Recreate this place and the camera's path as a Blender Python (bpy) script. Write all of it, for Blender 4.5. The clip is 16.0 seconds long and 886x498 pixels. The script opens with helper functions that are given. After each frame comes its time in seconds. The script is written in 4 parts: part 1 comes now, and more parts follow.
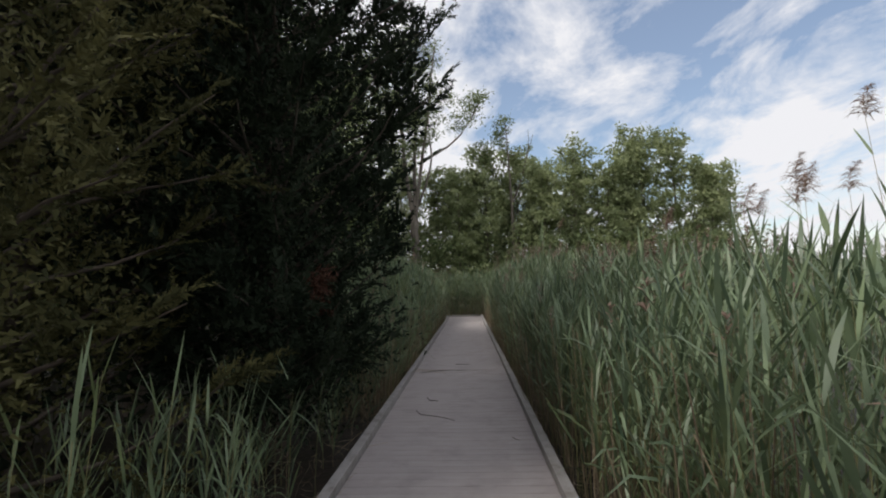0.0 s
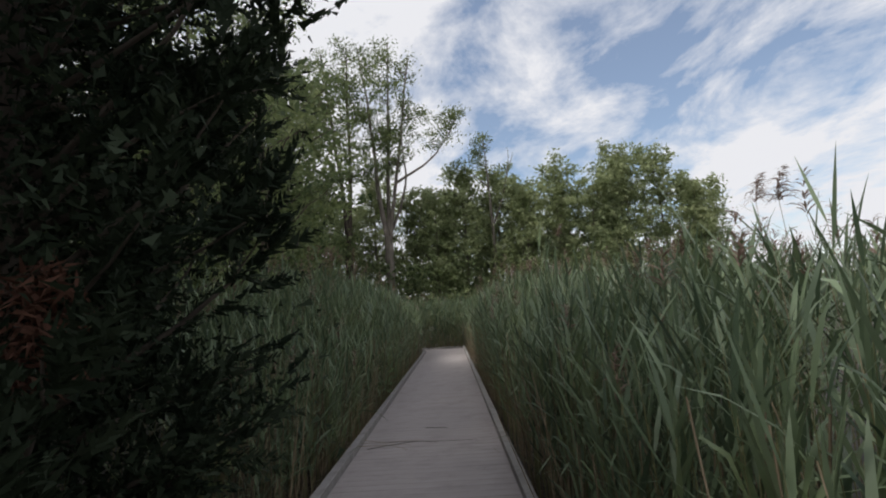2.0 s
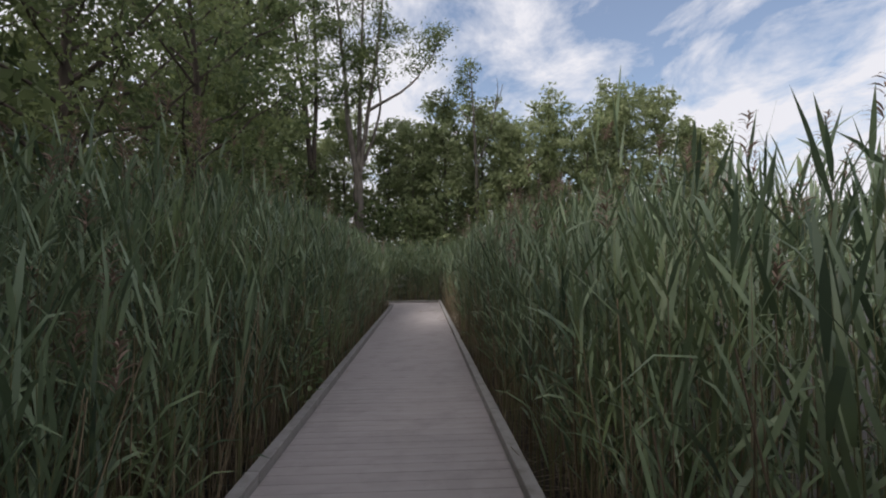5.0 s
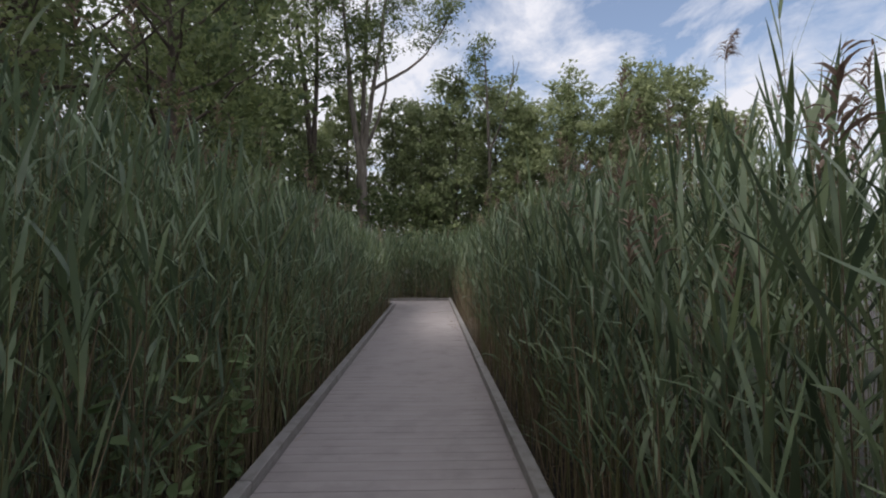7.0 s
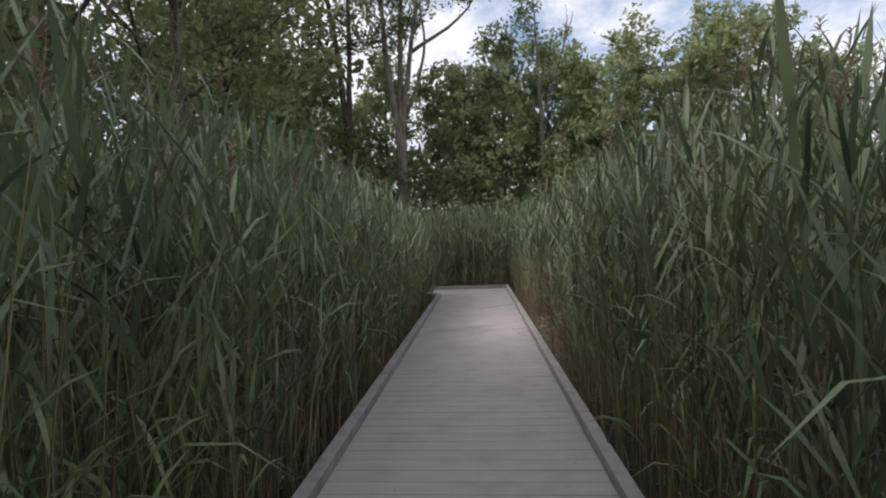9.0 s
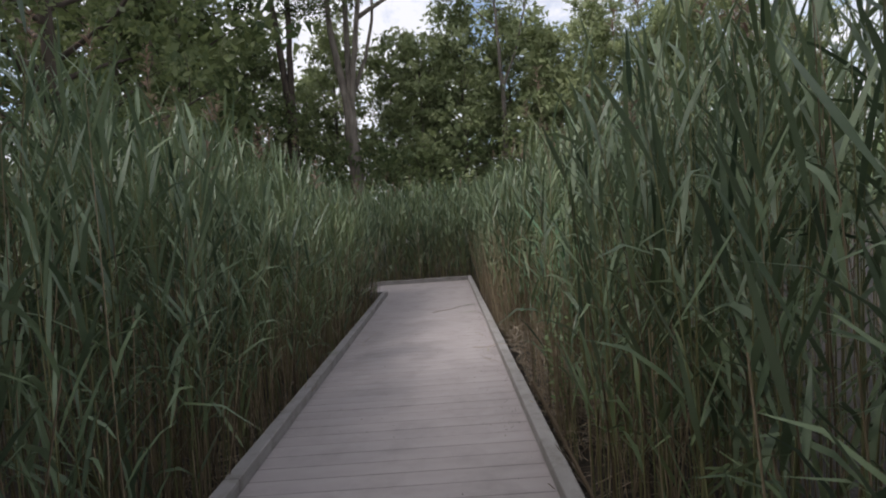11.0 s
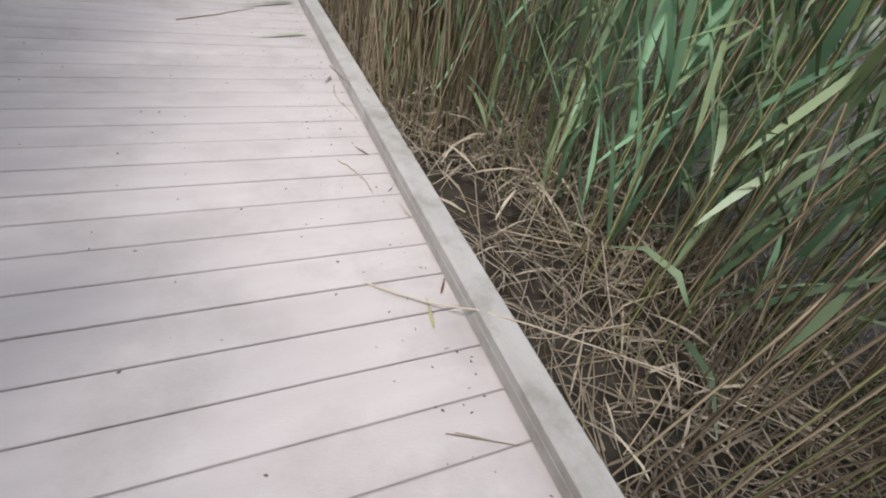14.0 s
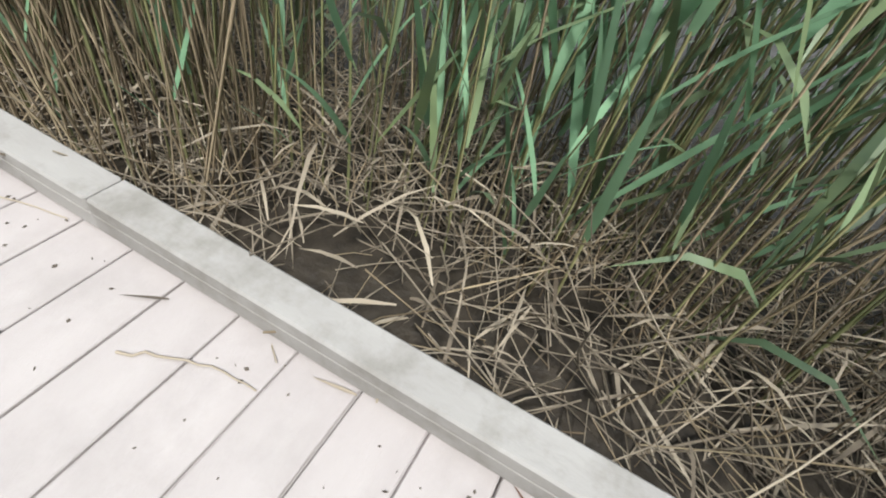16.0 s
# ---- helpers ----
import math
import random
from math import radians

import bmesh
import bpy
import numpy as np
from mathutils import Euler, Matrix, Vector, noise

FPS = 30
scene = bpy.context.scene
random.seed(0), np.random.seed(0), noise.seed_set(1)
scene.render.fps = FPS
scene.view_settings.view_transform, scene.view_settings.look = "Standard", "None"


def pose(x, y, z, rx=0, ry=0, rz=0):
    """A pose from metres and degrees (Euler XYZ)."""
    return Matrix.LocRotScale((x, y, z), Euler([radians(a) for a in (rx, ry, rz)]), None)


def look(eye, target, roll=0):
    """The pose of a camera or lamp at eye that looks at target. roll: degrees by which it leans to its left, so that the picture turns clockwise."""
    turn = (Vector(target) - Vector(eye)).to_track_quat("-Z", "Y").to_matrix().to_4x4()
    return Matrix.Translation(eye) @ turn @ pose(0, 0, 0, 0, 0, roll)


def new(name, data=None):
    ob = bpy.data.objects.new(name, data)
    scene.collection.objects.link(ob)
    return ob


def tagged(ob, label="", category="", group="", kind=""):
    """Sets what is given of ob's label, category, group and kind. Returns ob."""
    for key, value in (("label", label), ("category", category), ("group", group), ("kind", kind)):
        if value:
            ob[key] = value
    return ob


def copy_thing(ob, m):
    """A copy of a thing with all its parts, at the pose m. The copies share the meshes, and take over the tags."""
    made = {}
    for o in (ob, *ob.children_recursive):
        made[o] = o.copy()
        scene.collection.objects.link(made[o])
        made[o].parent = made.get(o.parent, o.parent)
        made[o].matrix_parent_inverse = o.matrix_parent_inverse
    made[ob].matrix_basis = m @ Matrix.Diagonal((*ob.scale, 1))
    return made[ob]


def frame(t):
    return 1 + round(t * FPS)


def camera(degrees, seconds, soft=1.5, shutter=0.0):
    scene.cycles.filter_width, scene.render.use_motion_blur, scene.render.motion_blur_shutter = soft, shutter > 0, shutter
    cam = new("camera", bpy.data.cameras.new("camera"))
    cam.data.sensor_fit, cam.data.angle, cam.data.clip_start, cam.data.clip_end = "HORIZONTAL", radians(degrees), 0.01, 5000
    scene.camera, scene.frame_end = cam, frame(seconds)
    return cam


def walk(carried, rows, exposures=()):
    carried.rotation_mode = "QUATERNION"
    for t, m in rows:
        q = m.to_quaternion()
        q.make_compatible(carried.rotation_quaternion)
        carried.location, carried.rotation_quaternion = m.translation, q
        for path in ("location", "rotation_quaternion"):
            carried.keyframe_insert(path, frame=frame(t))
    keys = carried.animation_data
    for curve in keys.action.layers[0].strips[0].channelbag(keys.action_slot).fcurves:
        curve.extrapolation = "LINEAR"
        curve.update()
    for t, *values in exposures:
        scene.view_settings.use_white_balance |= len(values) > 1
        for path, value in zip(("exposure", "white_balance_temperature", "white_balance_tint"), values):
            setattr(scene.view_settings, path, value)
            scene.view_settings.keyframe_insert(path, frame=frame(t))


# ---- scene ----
cam = camera(84.6, 16.0, soft=2.0)
PATH = [
    (0, (1.064, -4.256, 1.576), (0.965, -2.265, 1.738), -1.6),
    (0.5, (1.082, -3.428, 1.619), (0.982, -1.438, 1.789), -0.6),
    (1, (1.187, -2.635, 1.564), (1.113, -0.650, 1.799), -1.0),
    (1.5, (1.160, -1.914, 1.547), (1.116, 0.063, 1.850), -1.9),
    (2, (1.192, -1.129, 1.534), (1.177, 0.852, 1.810), -3.3),
    (2.5, (1.112, -0.349, 1.467), (1.059, 1.642, 1.652), -0.8),
    (3, (1.110, 0.398, 1.458), (1.072, 2.393, 1.586), -0.7),
    (3.5, (1.046, 1.126, 1.455), (0.983, 3.122, 1.557), -0.4),
    (4, (1.078, 1.912, 1.437), (1.119, 3.910, 1.508), -1.4),
    (6.5, (1.106, 5.306, 1.428), (1.200, 7.302, 1.503), -0.6),
    (7, (1.098, 6.045, 1.444), (1.148, 8.044, 1.484), -0.2),
    (7.5, (1.027, 6.737, 1.445), (1.015, 8.737, 1.455), -1.1),
    (8, (0.929, 7.508, 1.488), (0.856, 9.507, 1.473), -0.3),
    (8.5, (0.959, 8.289, 1.446), (0.769, 10.279, 1.398), -1.9),
    (9, (0.973, 8.991, 1.471), (0.829, 10.985, 1.427), -2.0),
    (11.5, (1.242, 12.204, 1.378), (1.302, 14.195, 1.197), -4.5),
    (12, (1.201, 13.188, 1.296), (1.583, 15.081, 0.774), 2.3),
    (12.5, (1.189, 13.980, 1.245), (1.679, 15.767, 0.493), 3.8),
    (13, (1.113, 14.690, 1.157), (1.675, 16.321, 0.146), 7.5),
    (13.5, (1.13, 15.185, 1.114), (1.792, 16.681, -0.037), 9.6),
    (14, (1.131, 15.725, 1.048), (1.894, 17.058, -0.233), 12.6),
    (14.5, (1.17, 16.16, 1.01), (2.096, 17.275, -0.368), 16.3),
    (15, (1.204, 16.479, 0.996), (2.19, 17.414, -0.472), 16.5),
    (15.5, (1.199, 16.657, 0.998), (2.369, 17.342, -0.473), 18.7),
    (16, (1.311, 16.791, 0.84), (2.679, 17.223, -0.553), 15.0),
]
EXPOSURES = [(0.0, -0.05, 6500, 11), (0.7, 0.05, 6500, 11), (2.0, -0.12, 6450, 11), (4.0, -0.05, 6450, 13), (6.5, -0.2, 6300, 14), (7.3, 0.0, 6300, 14), (8.0, -0.12, 6300, 14), (8.6, 0.15, 6300, 14), (11.4, 0.1, 6300, 14), (12.0, 1.22, 6450, 12), (12.6, 1.28, 6400, 11), (13.2, 1.12, 6250, 11), (15.0, 1.02, 6150, 9), (15.5, 1.12, 6150, 8), (16.0, 1.3, 6150, 5)]
walk(cam, [(t, look(eye, target, roll)) for t, eye, target, roll in PATH], EXPOSURES)

# ---------------------------------------------------------------- sky and sun
SUN_AZ, SUN_EL = radians(-120), radians(55)  # azimuth from +y towards +x
SUN_DIR = Vector((math.sin(SUN_AZ) * math.cos(SUN_EL), math.cos(SUN_AZ) * math.cos(SUN_EL), math.sin(SUN_EL)))
world = bpy.data.worlds.new("world")
scene.world = world
world.use_nodes = True
wt = world.node_tree
wt.nodes.clear()


def wn(kind, **props):
    n = wt.nodes.new(kind)
    for k, v in props.items():
        n.inputs[k].default_value = v
    return n


w_sky = wt.nodes.new("ShaderNodeTexSky")
w_sky.sky_type, w_sky.sun_disc = "NISHITA", False
w_sky.sun_elevation, w_sky.sun_rotation = SUN_EL, SUN_AZ
w_sky.air_density, w_sky.dust_density = 1.15, 0.4
w_co = wt.nodes.new("ShaderNodeTexCoord")
w_sep = wt.nodes.new("ShaderNodeSeparateXYZ")
w_add = wt.nodes.new("ShaderNodeMath")
w_add.operation, w_add.inputs[1].default_value = "ADD", 0.22
w_div = wt.nodes.new("ShaderNodeVectorMath")
w_div.operation = "DIVIDE"
w_map = wt.nodes.new("ShaderNodeMapping")
w_map.inputs["Location"].default_value = (2.3, 0.4, 0.0)
w_map.inputs["Rotation"].default_value = (0, 0, radians(35))
w_map.inputs["Scale"].default_value = (1.0, 0.7, 1.0)
w_n1 = wt.nodes.new("ShaderNodeTexNoise")
w_n1.inputs["Scale"].default_value, w_n1.inputs["Detail"].default_value, w_n1.inputs["Roughness"].default_value = 3.2, 10.0, 0.62
w_n1.inputs["Distortion"].default_value = 0.3
# a thinner stretch in the cloud cover
w_dot = wt.nodes.new("ShaderNodeVectorMath")
w_dot.operation = "DOT_PRODUCT"
w_dot.inputs[1].default_value = (0.32, 0.86, 0.40)
w_thin = wt.nodes.new("ShaderNodeMapRange")
w_thin.inputs["From Min"].default_value, w_thin.inputs["From Max"].default_value = 0.915, 1.0
w_thin.inputs["To Min"].default_value, w_thin.inputs["To Max"].default_value = 0.10, -0.05
w_sum = wt.nodes.new("ShaderNodeMath")
w_ramp = wt.nodes.new("ShaderNodeValToRGB")
w_ramp.color_ramp.elements[0].position, w_ramp.color_ramp.elements[1].position = 0.40, 0.60
w_ramp.color_ramp.elements[0].color = (0.11, 0.11, 0.11, 1)
w_mix = wt.nodes.new("ShaderNodeMix")
w_mix.data_type = "RGBA"
w_mix.inputs["B"].default_value = (6.35, 6.4, 6.6, 1)
w_bg = wt.nodes.new("ShaderNodeBackground")
w_bg.inputs["Strength"].default_value = 0.142
w_out = wt.nodes.new("ShaderNodeOutputWorld")
wt.links.new(w_co.outputs["Generated"], w_sep.inputs["Vector"])
wt.links.new(w_sep.outputs["Z"], w_add.inputs[0])
wt.links.new(w_co.outputs["Generated"], w_div.inputs[0])
wt.links.new(w_add.outputs[0], w_div.inputs[1])
wt.links.new(w_div.outputs["Vector"], w_map.inputs["Vector"])
wt.links.new(w_co.outputs["Generated"], w_dot.inputs[0])
wt.links.new(w_dot.outputs["Value"], w_thin.inputs["Value"])
wt.links.new(w_n1.outputs["Fac"], w_sum.inputs[0])
wt.links.new(w_thin.outputs["Result"], w_sum.inputs[1])
wt.links.new(w_map.outputs["Vector"], w_n1.inputs["Vector"])
wt.links.new(w_sum.outputs[0], w_ramp.inputs["Fac"])
wt.links.new(w_ramp.outputs["Color"], w_mix.inputs["Factor"])
wt.links.new(w_sky.outputs["Color"], w_mix.inputs["A"])
wt.links.new(w_mix.outputs["Result"], w_bg.inputs["Color"])
wt.links.new(w_bg.outputs["Background"], w_out.inputs["Surface"])

sun_data = bpy.data.lights.new("sun", "SUN")
sun_data.energy, sun_data.angle, sun_data.color = 2.7, radians(10), (1.0, 0.95, 0.88)
sun = new("sun", sun_data)
sun.matrix_world = look(SUN_DIR * 60, (0, 0, 0))


# ---------------------------------------------------------------- materials
def material(name, col, col2=None, scale=8.0, rough=0.7, bump=0.2, bump_scale=60.0, translucent=0.0, attr=False, spec=0.3,
             stretch=(1, 1, 1), per_object=0.0, dirt=None, dirt_scale=3.0, coords="Object"):
    m = bpy.data.materials.new(name)
    m.use_nodes = True
    nt = m.node_tree
    nt.nodes.clear()
    nd = lambda kind: nt.nodes.new(kind)
    ln = nt.links.new
    out, bsdf = nd("ShaderNodeOutputMaterial"), nd("ShaderNodeBsdfPrincipled")
    bsdf.inputs["Roughness"].default_value = rough
    bsdf.inputs["Specular IOR Level"].default_value = spec
    co, mp = nd("ShaderNodeTexCoord"), nd("ShaderNodeMapping")
    mp.inputs["Scale"].default_value = stretch
    ln(co.outputs[coords], mp.inputs["Vector"])
    nz = nd("ShaderNodeTexNoise")
    nz.inputs["Scale"].default_value, nz.inputs["Detail"].default_value = scale, 6.0
    ln(mp.outputs["Vector"], nz.inputs["Vector"])
    fac = nz.outputs["Fac"]
    ramp = nd("ShaderNodeValToRGB")
    ramp.color_ramp.elements[0].position, ramp.color_ramp.elements[1].position = 0.3, 0.7
    if attr:
        at = nd("ShaderNodeAttribute")
        at.attribute_name = "tone"
        ad = nd("ShaderNodeMath")
        ad.operation = "MULTIPLY_ADD"
        ad.inputs[1].default_value = 0.35
        ln(nz.outputs["Fac"], ad.inputs[0])
        sc = nd("ShaderNodeMath")
        sc.operation = "MULTIPLY_ADD"
        sc.inputs[1].default_value, sc.inputs[2].default_value = 0.75, -0.05
        ln(at.outputs["Fac"], sc.inputs[0])
        ln(sc.outputs[0], ad.inputs[2])
        fac = ad.outputs[0]
        ramp.color_ramp.elements[0].position, ramp.color_ramp.elements[1].position = 0.1, 0.95
    ln(fac, ramp.inputs["Fac"])
    ramp.color_ramp.elements[0].color = (*col, 1)
    ramp.color_ramp.elements[1].color = (*(col2 or col), 1)
    color = ramp.outputs["Color"]
    if per_object:
        oi, mu, mx = nd("ShaderNodeObjectInfo"), nd("ShaderNodeMapRange"), nd("ShaderNodeMix")
        mu.inputs["To Min"].default_value, mu.inputs["To Max"].default_value = 1 - per_object, 1 + per_object
        ln(oi.outputs["Random"], mu.inputs["Value"])
        mx.data_type, mx.blend_type = "RGBA", "MULTIPLY"
        mx.inputs["Factor"].default_value = 1.0
        ln(color, mx.inputs["A"])
        ln(mu.outputs["Result"], mx.inputs["B"])
        color = mx.outputs["Result"]
    if dirt:
        n2, r2, mx = nd("ShaderNodeTexNoise"), nd("ShaderNodeValToRGB"), nd("ShaderNodeMix")
        n2.inputs["Scale"].default_value, n2.inputs["Detail"].default_value, n2.inputs["Roughness"].default_value = dirt_scale, 8.0, 0.65
        ge = nd("ShaderNodeNewGeometry")
        ln(ge.outputs["Position"], n2.inputs["Vector"])
        r2.color_ramp.elements[0].position, r2.color_ramp.elements[1].position = 0.48, 0.72
        mx.data_type = "RGBA"
        mx.inputs["B"].default_value = (*dirt, 1)
        ln(n2.outputs["Fac"], r2.inputs["Fac"])
        ln(r2.outputs["Color"], mx.inputs["Factor"])
        ln(color, mx.inputs["A"])
        color = mx.outputs["Result"]
    ln(color, bsdf.inputs["Base Color"])
    if bump:
        nb, bp = nd("ShaderNodeTexNoise"), nd("ShaderNodeBump")
        nb.inputs["Scale"].default_value, nb.inputs["Detail"].default_value = bump_scale, 4.0
        bp.inputs["Strength"].default_value, bp.inputs["Distance"].default_value = bump, 0.01
        ln(mp.outputs["Vector"], nb.inputs["Vector"])
        ln(nb.outputs["Fac"], bp.inputs["Height"])
        ln(bp.outputs["Normal"], bsdf.inputs["Normal"])
    shader = bsdf.outputs["BSDF"]
    if translucent:
        tr, ms = nd("ShaderNodeBsdfTranslucent"), nd("ShaderNodeMixShader")
        ln(color, tr.inputs["Color"])
        ms.inputs["Fac"].default_value = translucent
        ln(shader, ms.inputs[1])
        ln(tr.outputs["BSDF"], ms.inputs[2])
        shader = ms.outputs["Shader"]
    ln(shader, out.inputs["Surface"])
    return m


M_DECK = material("weathered_deck_board", (0.338, 0.304, 0.300), (0.380, 0.345, 0.341), scale=2.4, rough=0.8, bump=0.2, bump_scale=70, stretch=(1, 4, 4),
                  per_object=0.025, dirt=(0.288, 0.260, 0.255), dirt_scale=2.6, spec=0.12)
M_CURB = material("weathered_curb_timber", (0.262, 0.247, 0.240), (0.318, 0.302, 0.294), scale=5.0, rough=0.75, bump=0.2, bump_scale=45, stretch=(2, 1, 2),
                  per_object=0.05, dirt=(0.19, 0.176, 0.162), dirt_scale=7.0, spec=0.2)
M_JOIST = material("dark_joist_timber", (0.12, 0.10, 0.085), (0.18, 0.15, 0.13), rough=0.85)
M_MUD = material("marsh_mud", (0.009, 0.007, 0.0055), (0.045, 0.036, 0.027), scale=14.0, rough=0.55, bump=1.0, bump_scale=30, dirt=(0.036, 0.029, 0.023), dirt_scale=4.0)
M_REED = material("reed_leaf_green", (0.025, 0.053, 0.030), (0.27, 0.35, 0.20), scale=2.0, rough=0.46, bump=0, translucent=0.22, attr=True, spec=0.5,
                  dirt=(0.195, 0.245, 0.10), dirt_scale=1.1)
M_YOUNG = material("young_reed_leaf_teal", (0.11, 0.24, 0.14), (0.31, 0.50, 0.31), scale=2.0, rough=0.55, bump=0, translucent=0.4, attr=True, spec=0.35)
M_STEM = material("reed_stem_green", (0.13, 0.145, 0.065), (0.28, 0.26, 0.13), scale=5.0, rough=0.6, bump=0, attr=True)
M_STRAW = material("dead_reed_straw", (0.10, 0.078, 0.058), (0.43, 0.365, 0.285), scale=5.0, rough=0.75, bump=0, attr=True, translucent=0.1)
M_STALK = material("dead_reed_stalk", (0.105, 0.076, 0.050), (0.42, 0.335, 0.225), scale=5.0, rough=0.8, bump=0, attr=True, translucent=0.08)
M_PLUME = material("reed_plume_tan", (0.20, 0.135, 0.105), (0.34, 0.25, 0.20), scale=9.0, rough=0.9, bump=0, attr=True, translucent=0.3)
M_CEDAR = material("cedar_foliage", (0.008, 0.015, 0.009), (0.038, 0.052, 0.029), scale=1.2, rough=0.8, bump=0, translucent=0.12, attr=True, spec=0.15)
M_OLIVE = material("olive_cedar_foliage", (0.026, 0.031, 0.013), (0.145, 0.138, 0.055), scale=1.2, rough=0.75, bump=0, translucent=0.22, attr=True, spec=0.15)
M_DEAD = material("dead_cedar_foliage", (0.075, 0.032, 0.022), (0.13, 0.062, 0.04), scale=6.0, rough=0.9, bump=0, attr=True)
M_LEAF = material("tree_leaf", (0.16, 0.205, 0.10), (0.43, 0.47, 0.25), scale=0.5, rough=0.6, bump=0, translucent=0.5, attr=True)
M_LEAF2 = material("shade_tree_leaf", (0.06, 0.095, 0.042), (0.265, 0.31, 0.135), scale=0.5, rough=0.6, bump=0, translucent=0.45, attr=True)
M_SHRUB = material("weed_leaf", (0.12, 0.185, 0.08), (0.27, 0.345, 0.17), scale=4.0, rough=0.5, bump=0, translucent=0.35, attr=True)
M_BARK = material("grey_bark", (0.10, 0.085, 0.07), (0.24, 0.21, 0.18), scale=5.0, rough=0.9, bump=0.7, bump_scale=25, stretch=(1, 1, 0.25))
M_BARK_DARK = material("dark_bark", (0.05, 0.04, 0.034), (0.12, 0.098, 0.08), scale=5.0, rough=0.95, bump=0.7, bump_scale=25, stretch=(1, 1, 0.25))

# ---------------------------------------------------------------- mesh building
GROUND_Z = -0.28
DECK_W = 1.706
CORNER_Y = 21.2       # where the branch to the left begins
END_Y = 22.82         # inner face of the far curb


class Soup:
    """Collects batches of vertices and faces with a material slot and a tone per vertex."""

    def __init__(self):
        self.v, self.f3, self.f4, self.m3, self.m4, self.tone, self.n = [], [], [], [], [], [], 0

    def add(self, verts, tone, tris=None, quads=None, mat=0):
        verts = np.asarray(verts, dtype=np.float32).reshape(-1, 3)
        self.v.append(verts)
        self.tone.append(np.broadcast_to(np.asarray(tone, dtype=np.float32), (len(verts),)))
        for faces, store, mats in ((tris, self.f3, self.m3), (quads, self.f4, self.m4)):
            if faces is not None and len(faces):
                faces = np.asarray(faces, dtype=np.int32)
                store.append(faces + self.n)
                mats.append(np.full(len(faces), mat, dtype=np.int32))
        self.n += len(verts)

    def mesh(self, name, mats, smooth=False):
        me = bpy.data.meshes.new(name)
        v = np.concatenate(self.v)
        t = np.concatenate(self.f3) if self.f3 else np.zeros((0, 3), np.int32)
        q = np.concatenate(self.f4) if self.f4 else np.zeros((0, 4), np.int32)
        me.vertices.add(len(v))
        me.vertices.foreach_set("co", v.ravel())
        loops = np.concatenate((t.ravel(), q.ravel()))
        me.loops.add(len(loops))
        me.loops.foreach_set("vertex_index", loops)
        me.polygons.add(len(t) + len(q))
        starts = np.concatenate((np.arange(len(t)) * 3, len(t) * 3 + np.arange(len(q)) * 4)).astype(np.int32)
        me.polygons.foreach_set("loop_start", starts)
        me.polygons.foreach_set("material_index", np.concatenate(self.m3 + self.m4))
        if smooth:
            me.polygons.foreach_set("use_smooth", np.ones(len(t) + len(q), dtype=bool))
        me.update(calc_edges=True)
        at = me.attributes.new("tone", "FLOAT", "POINT")
        at.data.foreach_set("value", np.concatenate(self.tone))
        for m in mats:
            me.materials.append(m)
        me.validate()
        return me


def norm(a):
    return a / np.maximum(np.linalg.norm(a, axis=-1, keepdims=True), 1e-9)


def tubes(soup, paths, radii, sides, tone, mat):
    """Prisms along many alike paths: paths (N, K, 3), radii (N, K)."""
    n, k, _ = paths.shape
    d = norm(np.gradient(paths, axis=1))
    ref = np.where(np.abs(d[..., 2:3]) > 0.8, np.array([1.0, 0, 0]), np.array([0, 0, 1.0]))
    u = norm(np.cross(d, ref))
    w = np.cross(d, u)
    a = np.arange(sides) * 2 * np.pi / sides
    ring = paths[:, :, None] + radii[:, :, None, None] * (np.cos(a)[:, None] * u[:, :, None] + np.sin(a)[:, None] * w[:, :, None])
    i, j, s = np.meshgrid(np.arange(n), np.arange(k - 1), np.arange(sides), indexing="ij")
    b = (i * k + j) * sides
    q = np.stack((b + s, b + (s + 1) % sides, b + sides + (s + 1) % sides, b + sides + s), -1).reshape(-1, 4)
    soup.add(ring.reshape(-1, 3), np.repeat(np.broadcast_to(tone, (n,)), k * sides), quads=q, mat=mat)


def blades(soup, base, out, up0, length, width, droop, tone, mat, rng):
    """Long leaves: each starts at base, climbs by up0 and bends out along the level direction out."""
    n = len(base)
    s = np.array([0.0, 0.3, 0.65, 1.0])
    rise = (up0[:, None] * s - droop[:, None] * s ** 2.2) * length[:, None]
    reach = (np.sqrt(np.maximum(1 - up0 ** 2, 0.05))[:, None] * s + 0.25 * droop[:, None] * s ** 2) * length[:, None]
    c = base[:, None] + out[:, None] * reach[..., None]
    c[..., 2] += rise
    side = np.stack((-out[:, 1], out[:, 0], rng.normal(0, 0.45, n)), -1)
    side = norm(side)
    w = np.array([0.35, 1.0, 0.72])
    l = c[:, :3] + side[:, None] * (w * width[:, None] / 2)[..., None]
    r = c[:, :3] - side[:, None] * (w * width[:, None] / 2)[..., None]
    v = np.concatenate((l, r, c[:, 3:4]), 1)
    b = np.arange(n)[:, None] * 7
    q = np.concatenate((b + [0, 3, 4, 1], b + [1, 4, 5, 2]))
    t = b + [2, 5, 6]
    soup.add(v, np.repeat(tone, 7), tris=t, quads=q, mat=mat)


